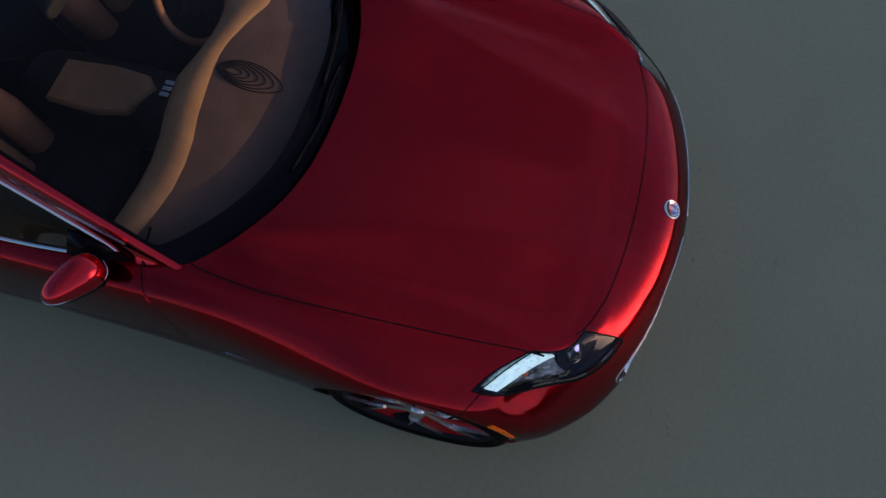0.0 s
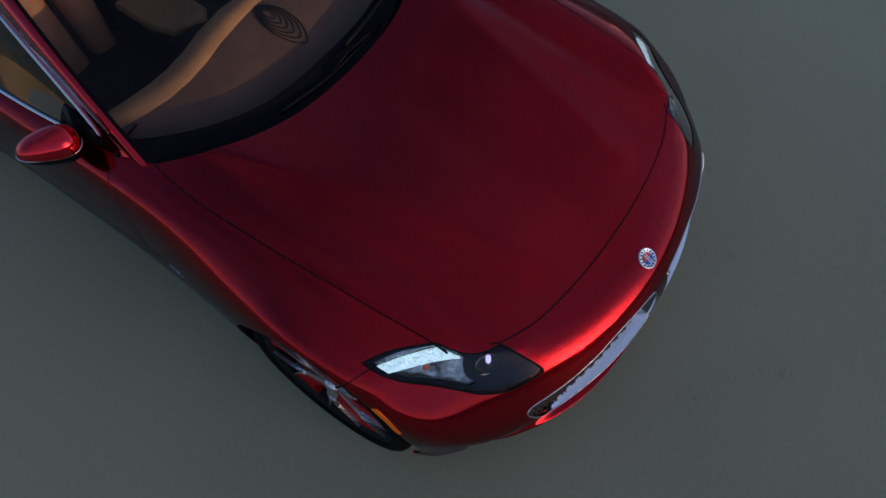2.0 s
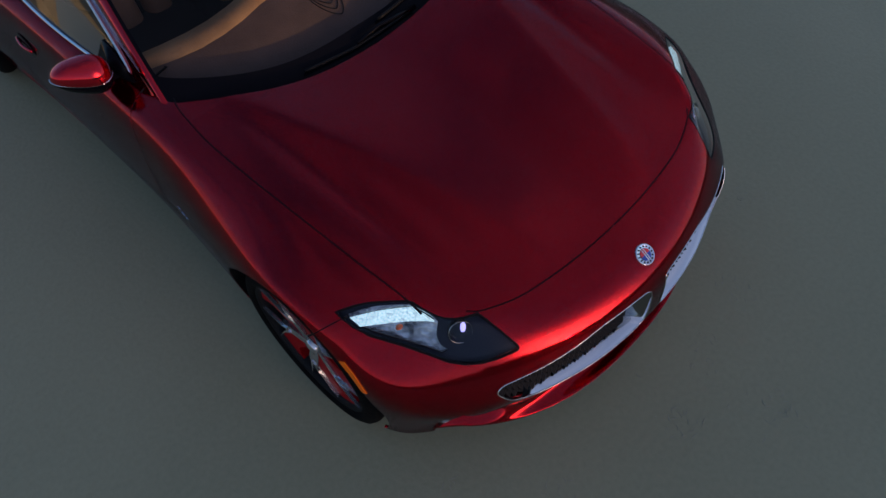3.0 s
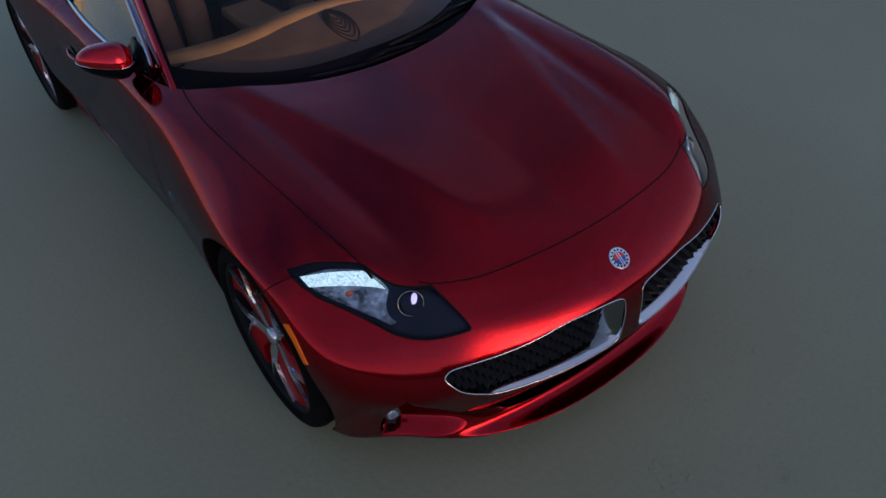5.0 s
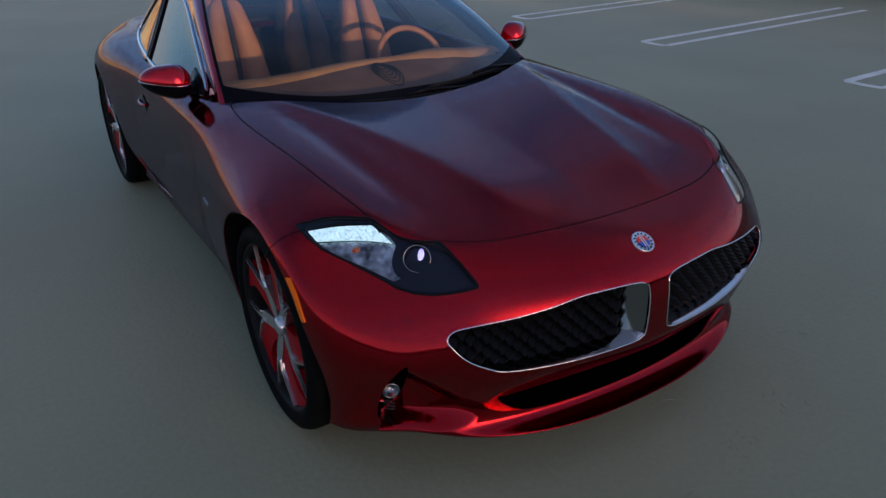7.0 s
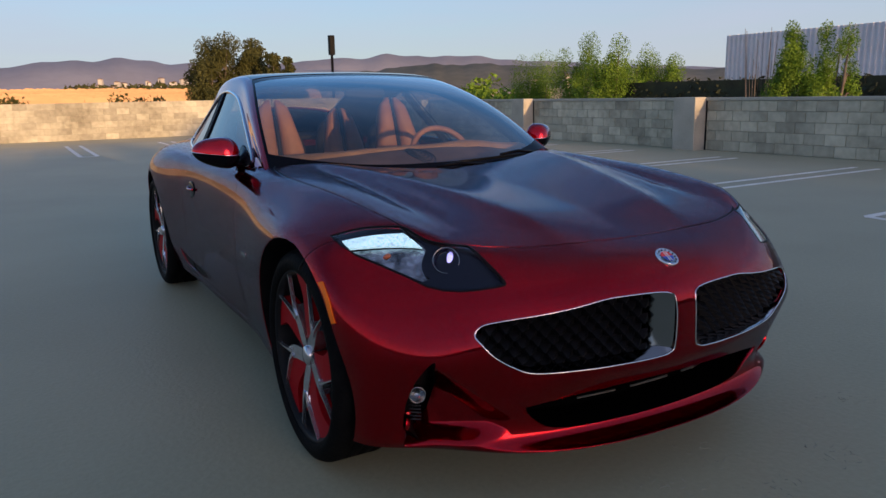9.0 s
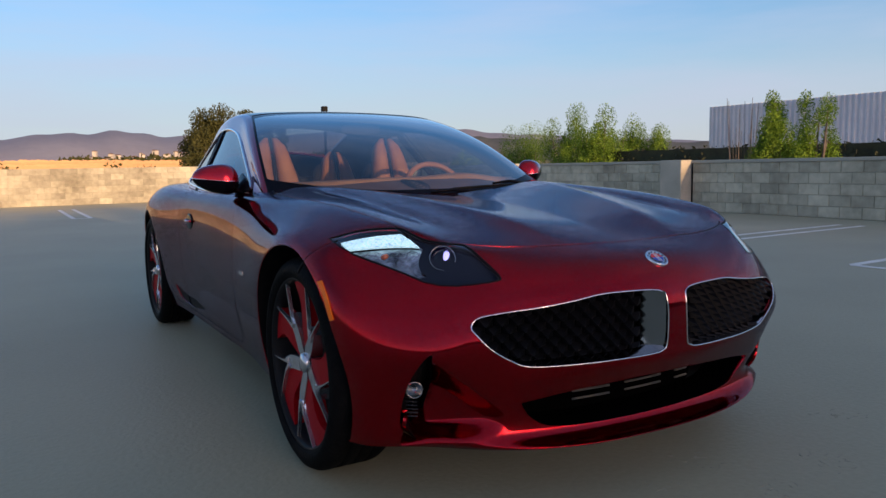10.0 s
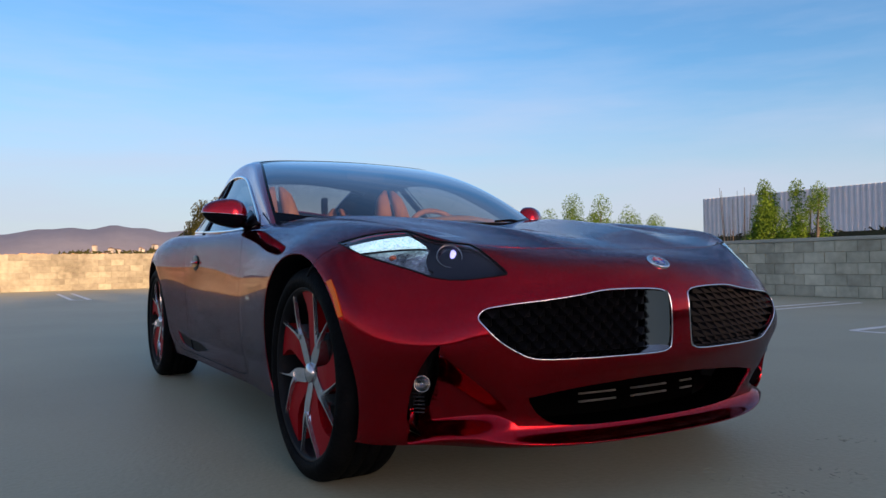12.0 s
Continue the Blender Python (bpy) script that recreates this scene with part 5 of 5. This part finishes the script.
def block_mesh(lx, ly, lz, b=0.005):
    bm = bmesh.new()
    box(bm, -lx / 2, lx / 2, -ly / 2, ly / 2, -lz / 2, lz / 2)
    bmesh.ops.bevel(bm, geom=list(bm.edges), offset=b, segments=1, affect="EDGES")
    me = bpy.data.meshes.new("block")
    bm.to_mesh(me)
    bm.free()
    me.materials.append(BLOCK)
    return me


EAST_H, NORTH_H, COURSE = 1.05, 1.2, 0.2
bm = bmesh.new()
box(bm, 10.765, 10.935, -12.2, 24.95, -0.4, EAST_H)
wall_east = tagged(part("wall_east", bm, MORTAR, smooth=False), "grey concrete block parapet wall", "wall", kind="structure")
full, half = block_mesh(0.03, 0.392, 0.192), block_mesh(0.03, 0.192, 0.192)
for r in range(5):
    for k in range(52):
        y = 3.9 + 0.4 * k + (0.2 if r % 2 else 0)
        if y > 24.4:
            continue
        o = new("block", full)
        o.parent = wall_east
        o.location = (10.7615 + 0.003 * random.random(), y, 0.105 + COURSE * r)
bm = bmesh.new()
box(bm, 10.73, 10.97, -12.2, 24.95, EAST_H - 0.045, EAST_H + 0.02, 0.01)
part("wall_cap", bm, MORTAR, wall_east, smooth=False)
bm = bmesh.new()
box(bm, -40, 10.765, 24.765, 24.935, -0.4, NORTH_H)
wall_north = tagged(part("wall_north", bm, MORTAR, smooth=False), "sunlit concrete block parapet wall", "wall", kind="structure")
nblock = block_mesh(0.392, 0.03, 0.192)
for r in range(6):
    for k in range(40):
        o = new("block", nblock)
        o.parent = wall_north
        o.location = (-9.8 + 0.4 * k + (0.2 if r % 2 else 0), 24.7615 + 0.003 * random.random(), 0.10 + COURSE * r)
bm = bmesh.new()
box(bm, -40, -39.8, -12, 24.95, -0.4, NORTH_H)
tagged(part("wall_west", bm, MORTAR, smooth=False), "grey concrete parapet wall", "wall", kind="structure")
bm = bmesh.new()
box(bm, -40, 10.765, -12.2, -12, -0.4, NORTH_H)
tagged(part("wall_south", bm, MORTAR, smooth=False), "grey concrete parapet wall", "wall", kind="structure")
PILLAR = mottled("pale concrete pillar", (0.36, 0.33, 0.26), (0.50, 0.46, 0.37), 2, 0.85, 0.4, 50)
for y in (8.75, 14.75, 20.75):
    bm = bmesh.new()
    box(bm, 10.42, 10.75, y - 0.18, y + 0.40, -0.01, EAST_H + 0.03, 0.012)
    tagged(part("pillar", bm, PILLAR, smooth=False), "pale concrete pillar against the parapet", "pillar", "wall pillars", "structure")
    bm = bmesh.new()
    box(bm, 10.735, 10.76, y - 0.215, y - 0.182, 0, EAST_H)
    tagged(part("joint_strip", bm, BLACK, smooth=False), "dark joint strip beside the pillar", "strip", "joint strips", "structure")

# parking stripes: double lines with a round end


def hairpin(x, y, length, gap, turn):
    path = [(length, gap / 2), (0.06, gap / 2), (0.015, gap / 2 - 0.03), (0.0, 0), (0.015, -gap / 2 + 0.03), (0.06, -gap / 2), (length, -gap / 2)]
    bm = bmesh.new()
    m = pose(x, y, 0.0, 0, 0, turn)
    w, rows = 0.05, []
    pts = [Vector((a, b, 0)) for a, b in path]
    for i, p in enumerate(pts):
        t = (pts[min(i + 1, len(pts) - 1)] - pts[max(i - 1, 0)]).normalized()
        n = Vector((-t.y, t.x, 0))
        rows.append([bm.verts.new(m @ (p + n * a + Vector((0, 0, 0.004)))) for a in (-w, w)])
    for a, b in zip(rows, rows[1:]):
        bm.faces.new((a[0], b[0], b[1], a[1]))
    bmesh.ops.recalc_face_normals(bm, faces=bm.faces)
    return tagged(part("parking_stripe", bm, LINE_PAINT, smooth=False), "worn white double parking stripe", "stripe", "parking stripes", "structure")


for k in range(5):
    hairpin(5.3, 1.62 + 2.61 * k, 4.3, 0.36, 2.0)
for k in range(-2, 4):
    hairpin(-0.36 + 2.50 * k, 16.4, 5.0, 0.36, 90.5)

# ---- land, hills and planting ----
LAND = mottled("dry golden grass", (0.50, 0.29, 0.14), (0.71, 0.46, 0.24), 0.015, 0.95, 0.0, 0.2)
# pale grey-violet puts the distance haze into the hills' own colour
HILL = mottled("brush hillside with painted haze", (0.262, 0.250, 0.268), (0.335, 0.315, 0.325), 0.004, 0.95, 0.0, 0.03)
bm = bmesh.new()
bmesh.ops.create_grid(bm, x_segments=60, y_segments=60, size=3000)
for v in bm.verts:
    d = math.hypot(v.co.x, v.co.y)
    v.co.z = -4.0 + 0.004 * max(0, d - 120)
bmesh.ops.delete(bm, geom=[f for f in bm.faces if abs(f.calc_center_median().x) < 1 and abs(f.calc_center_median().y) < 1], context="FACES")
tagged(part("ground", bm, LAND), "dry golden grassland round the car park", "ground", kind="structure")


def azimuth(deg, dist, z=0.0):
    return Vector((-1.75 + dist * math.sin(radians(deg)), -2.4 + dist * math.cos(radians(deg)), z))


def ridge(name, dist, a0, a1, heights, depth, label, mat):
    """A range of hills seen along an arc, with a rough crest."""
    bm, rows = bmesh.new(), []
    n = 110
    xs = np.linspace(0, 1, len(heights))
    for i in range(n + 1):
        f = i / n
        a = a0 + (a1 - a0) * f
        h = float(np.interp(f, xs, heights))
        h += dist * 0.0012 * (noise.noise((f * 14, dist, 0)) + 0.5 * noise.noise((f * 41, dist, 3)))
        row = [azimuth(a, dist - depth * 0.5, -6)]
        for g in (0.35, 0.7, 1.0):
            row.append(azimuth(a, dist - depth * 0.5 * (1 - g), 0) + Vector((0, 0, h * g * g * (1 + 0.10 * noise.noise((f * 30, g * 3, dist))))))
        row.append(azimuth(a, dist + depth * 0.5, -6))
        rows.append([bm.verts.new(p) for p in row])
    for a, b in zip(rows, rows[1:]):
        for k in range(4):
            bm.faces.new((a[k], b[k], b[k + 1], a[k + 1]))
    bmesh.ops.recalc_face_normals(bm, faces=bm.faces)
    return tagged(part(name, bm, mat), label, "hill", kind="structure")


def el(deg, dist):
    return 0.9 + dist * math.tan(radians(deg))


D1 = 2200
ridge("hill", D1, -16, 34, [el(e, D1) for e in (0.9, 1.1, 1.2, 1.7, 2.35, 2.75, 2.85, 2.5, 2.3, 2.2, 1.9, 1.6, 1.4, 1.3)], 900, "distant brown hill range with haze in its colour", HILL)
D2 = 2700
ridge("hill", D2, 14, 66, [el(e, D2) for e in (2.2, 2.7, 2.98, 2.8, 2.3, 1.9, 1.6, 1.4, 1.2, 1.0)], 800, "far hill range with haze in its colour", HILL)
D3, DEPTH3 = 330, 440
FIELD = [el(e, D3) for e in (0.75, 0.85, 0.85, 0.78, 0.66, 0.50, 0.40, 0.35, 0.35, 0.35)]
ridge("slope", D3, -20, 50, FIELD, DEPTH3, "golden dry grass slope", LAND)
D4 = 900
OLIVE = mottled("olive scrub", (0.085, 0.085, 0.06), (0.17, 0.155, 0.11), 0.012, 0.95, 0.0, 0.09)
ridge("slope", D4, 21, 52, [el(e, D4) for e in (1.5, 2.0, 2.3, 2.25, 2.0, 1.8, 1.65, 1.5, 1.4)], 400, "olive scrub slope with scattered trees", OLIVE)
LEAF = mottled("spring leaves", (0.07, 0.15, 0.014), (0.19, 0.29, 0.040), 1.5, 0.7, 0.0, 9)
bsdf(LEAF).inputs["Specular IOR Level"].default_value = 0.1
EUCALYPT = mottled("olive eucalyptus leaves", (0.036, 0.042, 0.013), (0.10, 0.10, 0.034), 1.0, 0.7, 0.0, 7)
bsdf(EUCALYPT).inputs["Specular IOR Level"].default_value = 0.1
HEDGE = mottled("dark clipped hedge", (0.008, 0.013, 0.006), (0.028, 0.038, 0.014), 3, 0.8, 0.0, 14)
BARK = mottled("grey bark", (0.08, 0.065, 0.05), (0.16, 0.13, 0.10), 5, 0.9, 0.3, 30)


def leaf_cloud(bm, blobs, count, size, seed):
    """Many small leaf faces scattered through and over a set of ellipsoids."""
    rng = np.random.default_rng(seed)
    weights = np.array([b[3] * b[4] for b in blobs], float)
    for _ in range(count):
        cx, cy, cz, r, h = blobs[rng.choice(len(blobs), p=weights / weights.sum())]
        d = rng.normal(size=3)
        d /= np.linalg.norm(d)
        q = rng.random() ** 0.45
        p = Vector((cx + d[0] * r * q, cy + d[1] * r * q, cz + d[2] * h * q))
        a, b = Vector(rng.normal(size=3)).normalized(), Vector(rng.normal(size=3)).normalized()
        s = size * (0.6 + 0.8 * rng.random())
        bm.faces.new([bm.verts.new(p + v) for v in (a * s, b * s * 0.6, -a * s, -b * s * 0.6)])


def build_tree(name, base, height, spread, mat, label, seed, leaves=2600, size=0.16, stems=3, bare=0.25, group="", gaps=7, tall=1.0):
    rng = np.random.default_rng(seed)
    tree = thing(name, label, "tree", Matrix.Translation(base), group)
    bm = bmesh.new()
    tips = []
    for k in range(stems):
        ang = 2 * math.pi * k / stems + rng.random()
        lean = spread * (0.12 + 0.25 * rng.random())
        top = Vector((math.cos(ang) * lean, math.sin(ang) * lean, height * (0.72 + 0.25 * rng.random())))
        path = [Vector((0, 0, 0)) + (top * f) + Vector((rng.normal(), rng.normal(), 0)) * 0.04 * height * f * (1 - f) for f in np.linspace(0, 1, 6)]
        tube(bm, path, [height * 0.018 * (1 - 0.85 * f) for f in np.linspace(0, 1, 6)], 6)
        tips.append(top)
        for j in range(5):
            f = 0.4 + 0.1 * j
            s = path[0].lerp(top, f)
            a2 = rng.random() * 6.28
            e = s + Vector((math.cos(a2), math.sin(a2), 0.7)) * spread * (0.25 + 0.2 * rng.random())
            tube(bm, [s, s.lerp(e, 0.5) + Vector((0, 0, 0.03 * height)), e], [height * 0.006, height * 0.004, height * 0.002], 5)
            tips.append(e)
    part("trunk", bm, BARK, tree)
    bm = bmesh.new()
    blobs = []
    for t in tips:
        r = spread * (0.16 + 0.16 * rng.random())
        blobs.append((t.x, t.y, max(t.z, height * bare), r, r * tall * (0.9 + 0.5 * rng.random())))
    for _ in range(gaps):
        a, r = rng.random() * 6.28, spread * 0.45 * rng.random()
        blobs.append((math.cos(a) * r, math.sin(a) * r, height * (bare + (0.88 - bare) * rng.random()), spread * 0.18, spread * 0.22 * tall))
    leaf_cloud(bm, blobs, leaves, size, seed)
    part("crown", bm, mat, tree, smooth=False)
    return tree


GROUND_Z = -4.0


def planted(az, dist, top_el, spread, mat, label, seed, name="tree", **more):
    top = 0.95 + dist * math.tan(radians(top_el))
    build_tree(name, azimuth(az, dist, GROUND_Z), top - GROUND_Z, spread, mat, label, seed, **more)


# big eucalyptus beyond the sunlit wall
for az, d, top, sp, seed in ((12.9, 62, 4.5, 4.0, 11), (15.6, 63, 4.45, 3.2, 14), (17.5, 60, 3.6, 2.3, 12)):
    planted(az, d, top, sp, EUCALYPT, "dark olive eucalyptus tree with clumped open crown", seed, leaves=22000, size=0.10, stems=5, bare=0.56, gaps=8, group="eucalyptus trees", tall=0.75)
# young trees along the right boundary
for az, d, top, sp, seed in ((36.5, 44, 2.0, 2.6, 21), (39.6, 40, 3.9, 2.1, 22), (41.9, 36, 4.25, 2.1, 23), (44.2, 42, 3.5, 2.3, 24), (46.1, 42, 3.3, 2.0, 25)):
    planted(az, d, top, sp, LEAF, "young bright green tree in spring leaf", seed, leaves=36000, size=0.040, bare=0.34, group="boundary trees", tall=1.7, gaps=14)
for az, d, top, sp, seed in ((54.1, 26.5, 6.0, 1.35, 31), (56.6, 26.5, 6.1, 1.45, 32)):
    planted(az, d, top, sp, LEAF, "slender young tree in fresh green leaf", seed, leaves=34000, size=0.034, bare=0.36, group="boundary trees", gaps=10, tall=1.7)
tree = thing("bare_tree", "leafless grey sapling beside the hedge", "tree", Matrix.Translation(azimuth(52.2, 30, GROUND_Z)))
bm = bmesh.new()
rng = np.random.default_rng(5)
for k in range(16):
    a, h = rng.random() * 6.28, 5.2 + 2.2 * rng.random()
    e = Vector((math.cos(a) * 0.8 * rng.random(), math.sin(a) * 0.8 * rng.random(), h))
    tube(bm, [Vector((0, 0, 0)), e * 0.5 + Vector((0.1 * math.cos(a), 0.1 * math.sin(a), 0)), e], [0.05, 0.025, 0.008], 5)
part("branches", bm, BARK, tree)
# low shrubs and dark hedge
for az, d, sp, seed in ((7.3, 90, 4.0, 41), (-0.4, 95, 3.5, 42), (9.0, 85, 2.5, 43), (34.0, 50, 3.5, 44), (32.0, 60, 4.0, 45)):
    planted(az, d, 0.35 if az < 20 else 1.2, sp, EUCALYPT if az < 20 else LEAF, "low dark roadside shrub on dry grass", seed, "shrub", leaves=1300, size=0.22, bare=0.2, group="shrubs")
bm = bmesh.new()
h0, h1 = azimuth(42.9, 37), azimuth(68, 29)
rng = np.random.default_rng(8)
leaf_cloud(bm, [(*(h0.lerp(h1, f)).to_tuple()[:2], z, 0.9, 0.75) for f in np.linspace(0, 1, 40) for z in (-1.0, 0.0, 1.0)], 16000, 0.10, 8)
hedge = tagged(part("hedge", bm, HEDGE, smooth=False), "long dark clipped hedge beyond the wall", "hedge", kind="stuff")
bm = bmesh.new()
side = (h1 - h0).normalized().cross(Vector((0, 0, 1))) * 0.6
for z0, z1 in ((-4.0, 1.6),):
    v = [bm.verts.new((p + q).to_3d() + Vector((0, 0, z))) for z in (z0, z1) for p, q in ((h0, side), (h1, side), (h1, -side), (h0, -side))]
    for f in ((0, 1, 2, 3), (4, 5, 6, 7), (0, 1, 5, 4), (1, 2, 6, 5), (2, 3, 7, 6), (3, 0, 4, 7)):
        bm.faces.new([v[i] for i in f])
bmesh.ops.recalc_face_normals(bm, faces=bm.faces)
part("hedge_core", bm, HEDGE, hedge, smooth=False)

# corrugated building
METAL = mottled("pale corrugated metal", (0.58, 0.59, 0.61), (0.70, 0.71, 0.73), 0.4, 0.5, 0.0, 3)
shed = thing("metal_building", "pale grey corrugated metal building with flat top", "building")
a, b = azimuth(49.85, 46), azimuth(49.85, 46) + Vector((1.1, -22.5, 0))
top = 4.17
bm = bmesh.new()
length, n = (b - a).length, 80
along, out = (b - a).normalized(), (b - a).normalized().cross(Vector((0, 0, 1)))
rows = []
for i in range(n * 4 + 1):
    f = i / (n * 4)
    dep = (0.0, 0.0, 0.09, 0.09)[i % 4]
    p = a + along * (length * f + (0.04 if i % 4 in (1, 2) else 0)) - out * dep * -1
    rows.append([bm.verts.new((p.x, p.y, z)) for z in (1.2, top)])
for q, w in zip(rows, rows[1:]):
    bm.faces.new((q[0], w[0], w[1], q[1]))
bmesh.ops.recalc_face_normals(bm, faces=bm.faces)
part("cladding", bm, METAL, shed, smooth=False)
bm = bmesh.new()
back = out * -14 if out.dot(a - azimuth(0, 0)) < 0 else out * 14
v = [bm.verts.new((p + back * q).to_3d() + Vector((0, 0, z))) for z in (GROUND_Z, top - 0.05) for p, q in ((a, 0.012), (b, 0.012), (b, 1), (a, 1))]
for f in ((4, 5, 6, 7), (0, 1, 5, 4), (1, 2, 6, 5), (2, 3, 7, 6), (3, 0, 4, 7)):
    bm.faces.new([v[i] for i in f])
bmesh.ops.recalc_face_normals(bm, faces=bm.faces)
part("building_core", bm, METAL, shed, smooth=False)

# pole with a lamp box
pole = thing("light_pole", "dark slim pole with a box head", "pole", Matrix.Translation(azimuth(21.35, 48, GROUND_Z)))
ph = 0.95 + 48 * math.tan(radians(4.75)) - GROUND_Z
bm = bmesh.new()
tube(bm, [(0, 0, 0), (0, 0, ph)], 0.09, 8)
part("post", bm, BLACK, pole)
bm = bmesh.new()
box(bm, -0.17, 0.17, -0.17, 0.17, ph - 1.15, ph + 0.02, 0.03)
part("box_head", bm, BLACK, pole, smooth=False)

# tall dry grass on the open field beyond the wall
bm = bmesh.new()
rng = np.random.default_rng(91)
for _ in range(13000):
    f, g = 0.02 + 0.55 * rng.random(), 0.40 + 0.60 * rng.random()
    az, d = -20 + 70 * f, D3 - DEPTH3 * 0.5 * (1 - g)
    p = azimuth(az, d, float(np.interp(f, np.linspace(0, 1, len(FIELD)), FIELD)) * g * g - 0.3)
    w, h = 0.8 + 2.2 * rng.random(), 0.6 + 0.8 * rng.random()
    q = Vector((math.cos(radians(az) + 0.5 * rng.normal()), -math.sin(radians(az)), 0)) * w
    bm.faces.new([bm.verts.new(v) for v in (p - q, p + q, p + q * 0.7 + Vector((0, 0, h)), p + Vector((0, 0, h * 1.25)), p - q * 0.6 + Vector((0, 0, h * 0.9)))])
tagged(part("dry_grass", bm, LAND, smooth=False), "tall golden dry grass on the open field", "grass", kind="stuff")

# small houses on the slopes
HOUSE = mottled("pale stucco", (0.45, 0.40, 0.34), (0.62, 0.56, 0.48), 0.3, 0.9)
ROOFING = mottled("clay roof", (0.16, 0.09, 0.06), (0.26, 0.15, 0.10), 0.5, 0.9)
rng = np.random.default_rng(17)
for k in range(64):
    az = 4.5 + 9.0 * rng.random() if k < 50 else 33 + 6 * rng.random()
    d = 700 + 500 * rng.random()
    z = 0.95 + d * math.tan(radians((0.55 + 0.9 * rng.random()) if k < 50 else (0.9 + 0.35 * rng.random())))
    w, h = 1.3 + 1.9 * rng.random(), 0.6 + 1.0 * rng.random()
    hs = thing("house", "small pale far-off house on the hillside", "house", Matrix.Translation(azimuth(az, d, z)) @ Matrix.Rotation(rng.random() * 3, 4, "Z"), "hillside houses")
    bm = bmesh.new()
    box(bm, -w, w, -2.2, 2.2, -40, h)
    part("wall", bm, HOUSE, hs, smooth=False)
    bm = bmesh.new()
    v = [bm.verts.new(p) for p in ((-w - 0.4, -2.6, h), (w + 0.4, -2.6, h), (w + 0.4, 2.6, h), (-w - 0.4, 2.6, h), (-w, 0, h + 1), (w, 0, h + 1))]
    for f in ((0, 1, 5, 4), (2, 3, 4, 5), (0, 4, 3), (1, 2, 5), (0, 3, 2, 1)):
        bm.faces.new([v[i] for i in f])
    part("roof", bm, ROOFING, hs, smooth=False)
bm = bmesh.new()
blobs = []
for k in range(260):
    az, d = 3 + 22 * rng.random(), 500 + 600 * rng.random()
    p = azimuth(az, d, 0.95 + d * math.tan(radians(0.35 + 0.8 * rng.random())))
    blobs.append((p.x, p.y, p.z - 3, 6 + 6 * rng.random(), 5))
leaf_cloud(bm, blobs, 9000, 2.2, 3)
tagged(part("woods", bm, EUCALYPT, smooth=False), "scattered dark trees on the far slope", "woods", kind="stuff")

# dense trees beyond the parapet behind the camera, which shade the deck from the low sun
for k in range(19):
    x = -30 + 2.9 * k
    build_tree("tree", Vector((x, -50 - 1.2 * (k % 2), GROUND_Z)), (9.0 if x < 10 else 8.3) + 0.35 * math.sin(k * 2.1), 4.2, EUCALYPT, "dense dark tree beyond the parapet", 60 + k, leaves=11000, size=0.34, stems=4, bare=0.22, group="sheltering trees", gaps=40)

# small swirls scuffed into the deck's sealer round the nose of the car
SCUFF = mottled("scuffed sealer", (0.215, 0.225, 0.165), (0.30, 0.31, 0.235), 20, 0.9, 0.2, 90)
rng = np.random.default_rng(77)
for x, y, n in ((-0.60, -0.95, 26), (-0.05, -1.08, 24), (0.0, -0.80, 14), (0.25, -1.0, 18), (0.24, -1.35, 24), (0.60, -0.92, 20), (1.10, -0.70, 16), (-0.70, -1.28, 8), (-0.85, -0.60, 8), (0.25, -0.72, 14)):
    bm = bmesh.new()
    for _ in range(n):
        a0, r = rng.random() * 6.28, 0.015 + 0.03 * rng.random()
        c = Vector((x + 0.045 * rng.normal(), y + 0.045 * rng.normal(), 0.0004))
        tube(bm, [c + Vector((r * math.cos(a0 + q), r * math.sin(a0 + q) * 0.8, 0)) for q in np.linspace(0, 0.5 + 0.7 * rng.random(), 7)], [0.0004 + 0.0012 * math.sin(math.pi * q / 6) for q in range(7)], 5)
    tagged(part("scuff_mark", bm, SCUFF), "faint curled scuff mark in the deck sealer", "scuff mark", "scuff marks", "structure")
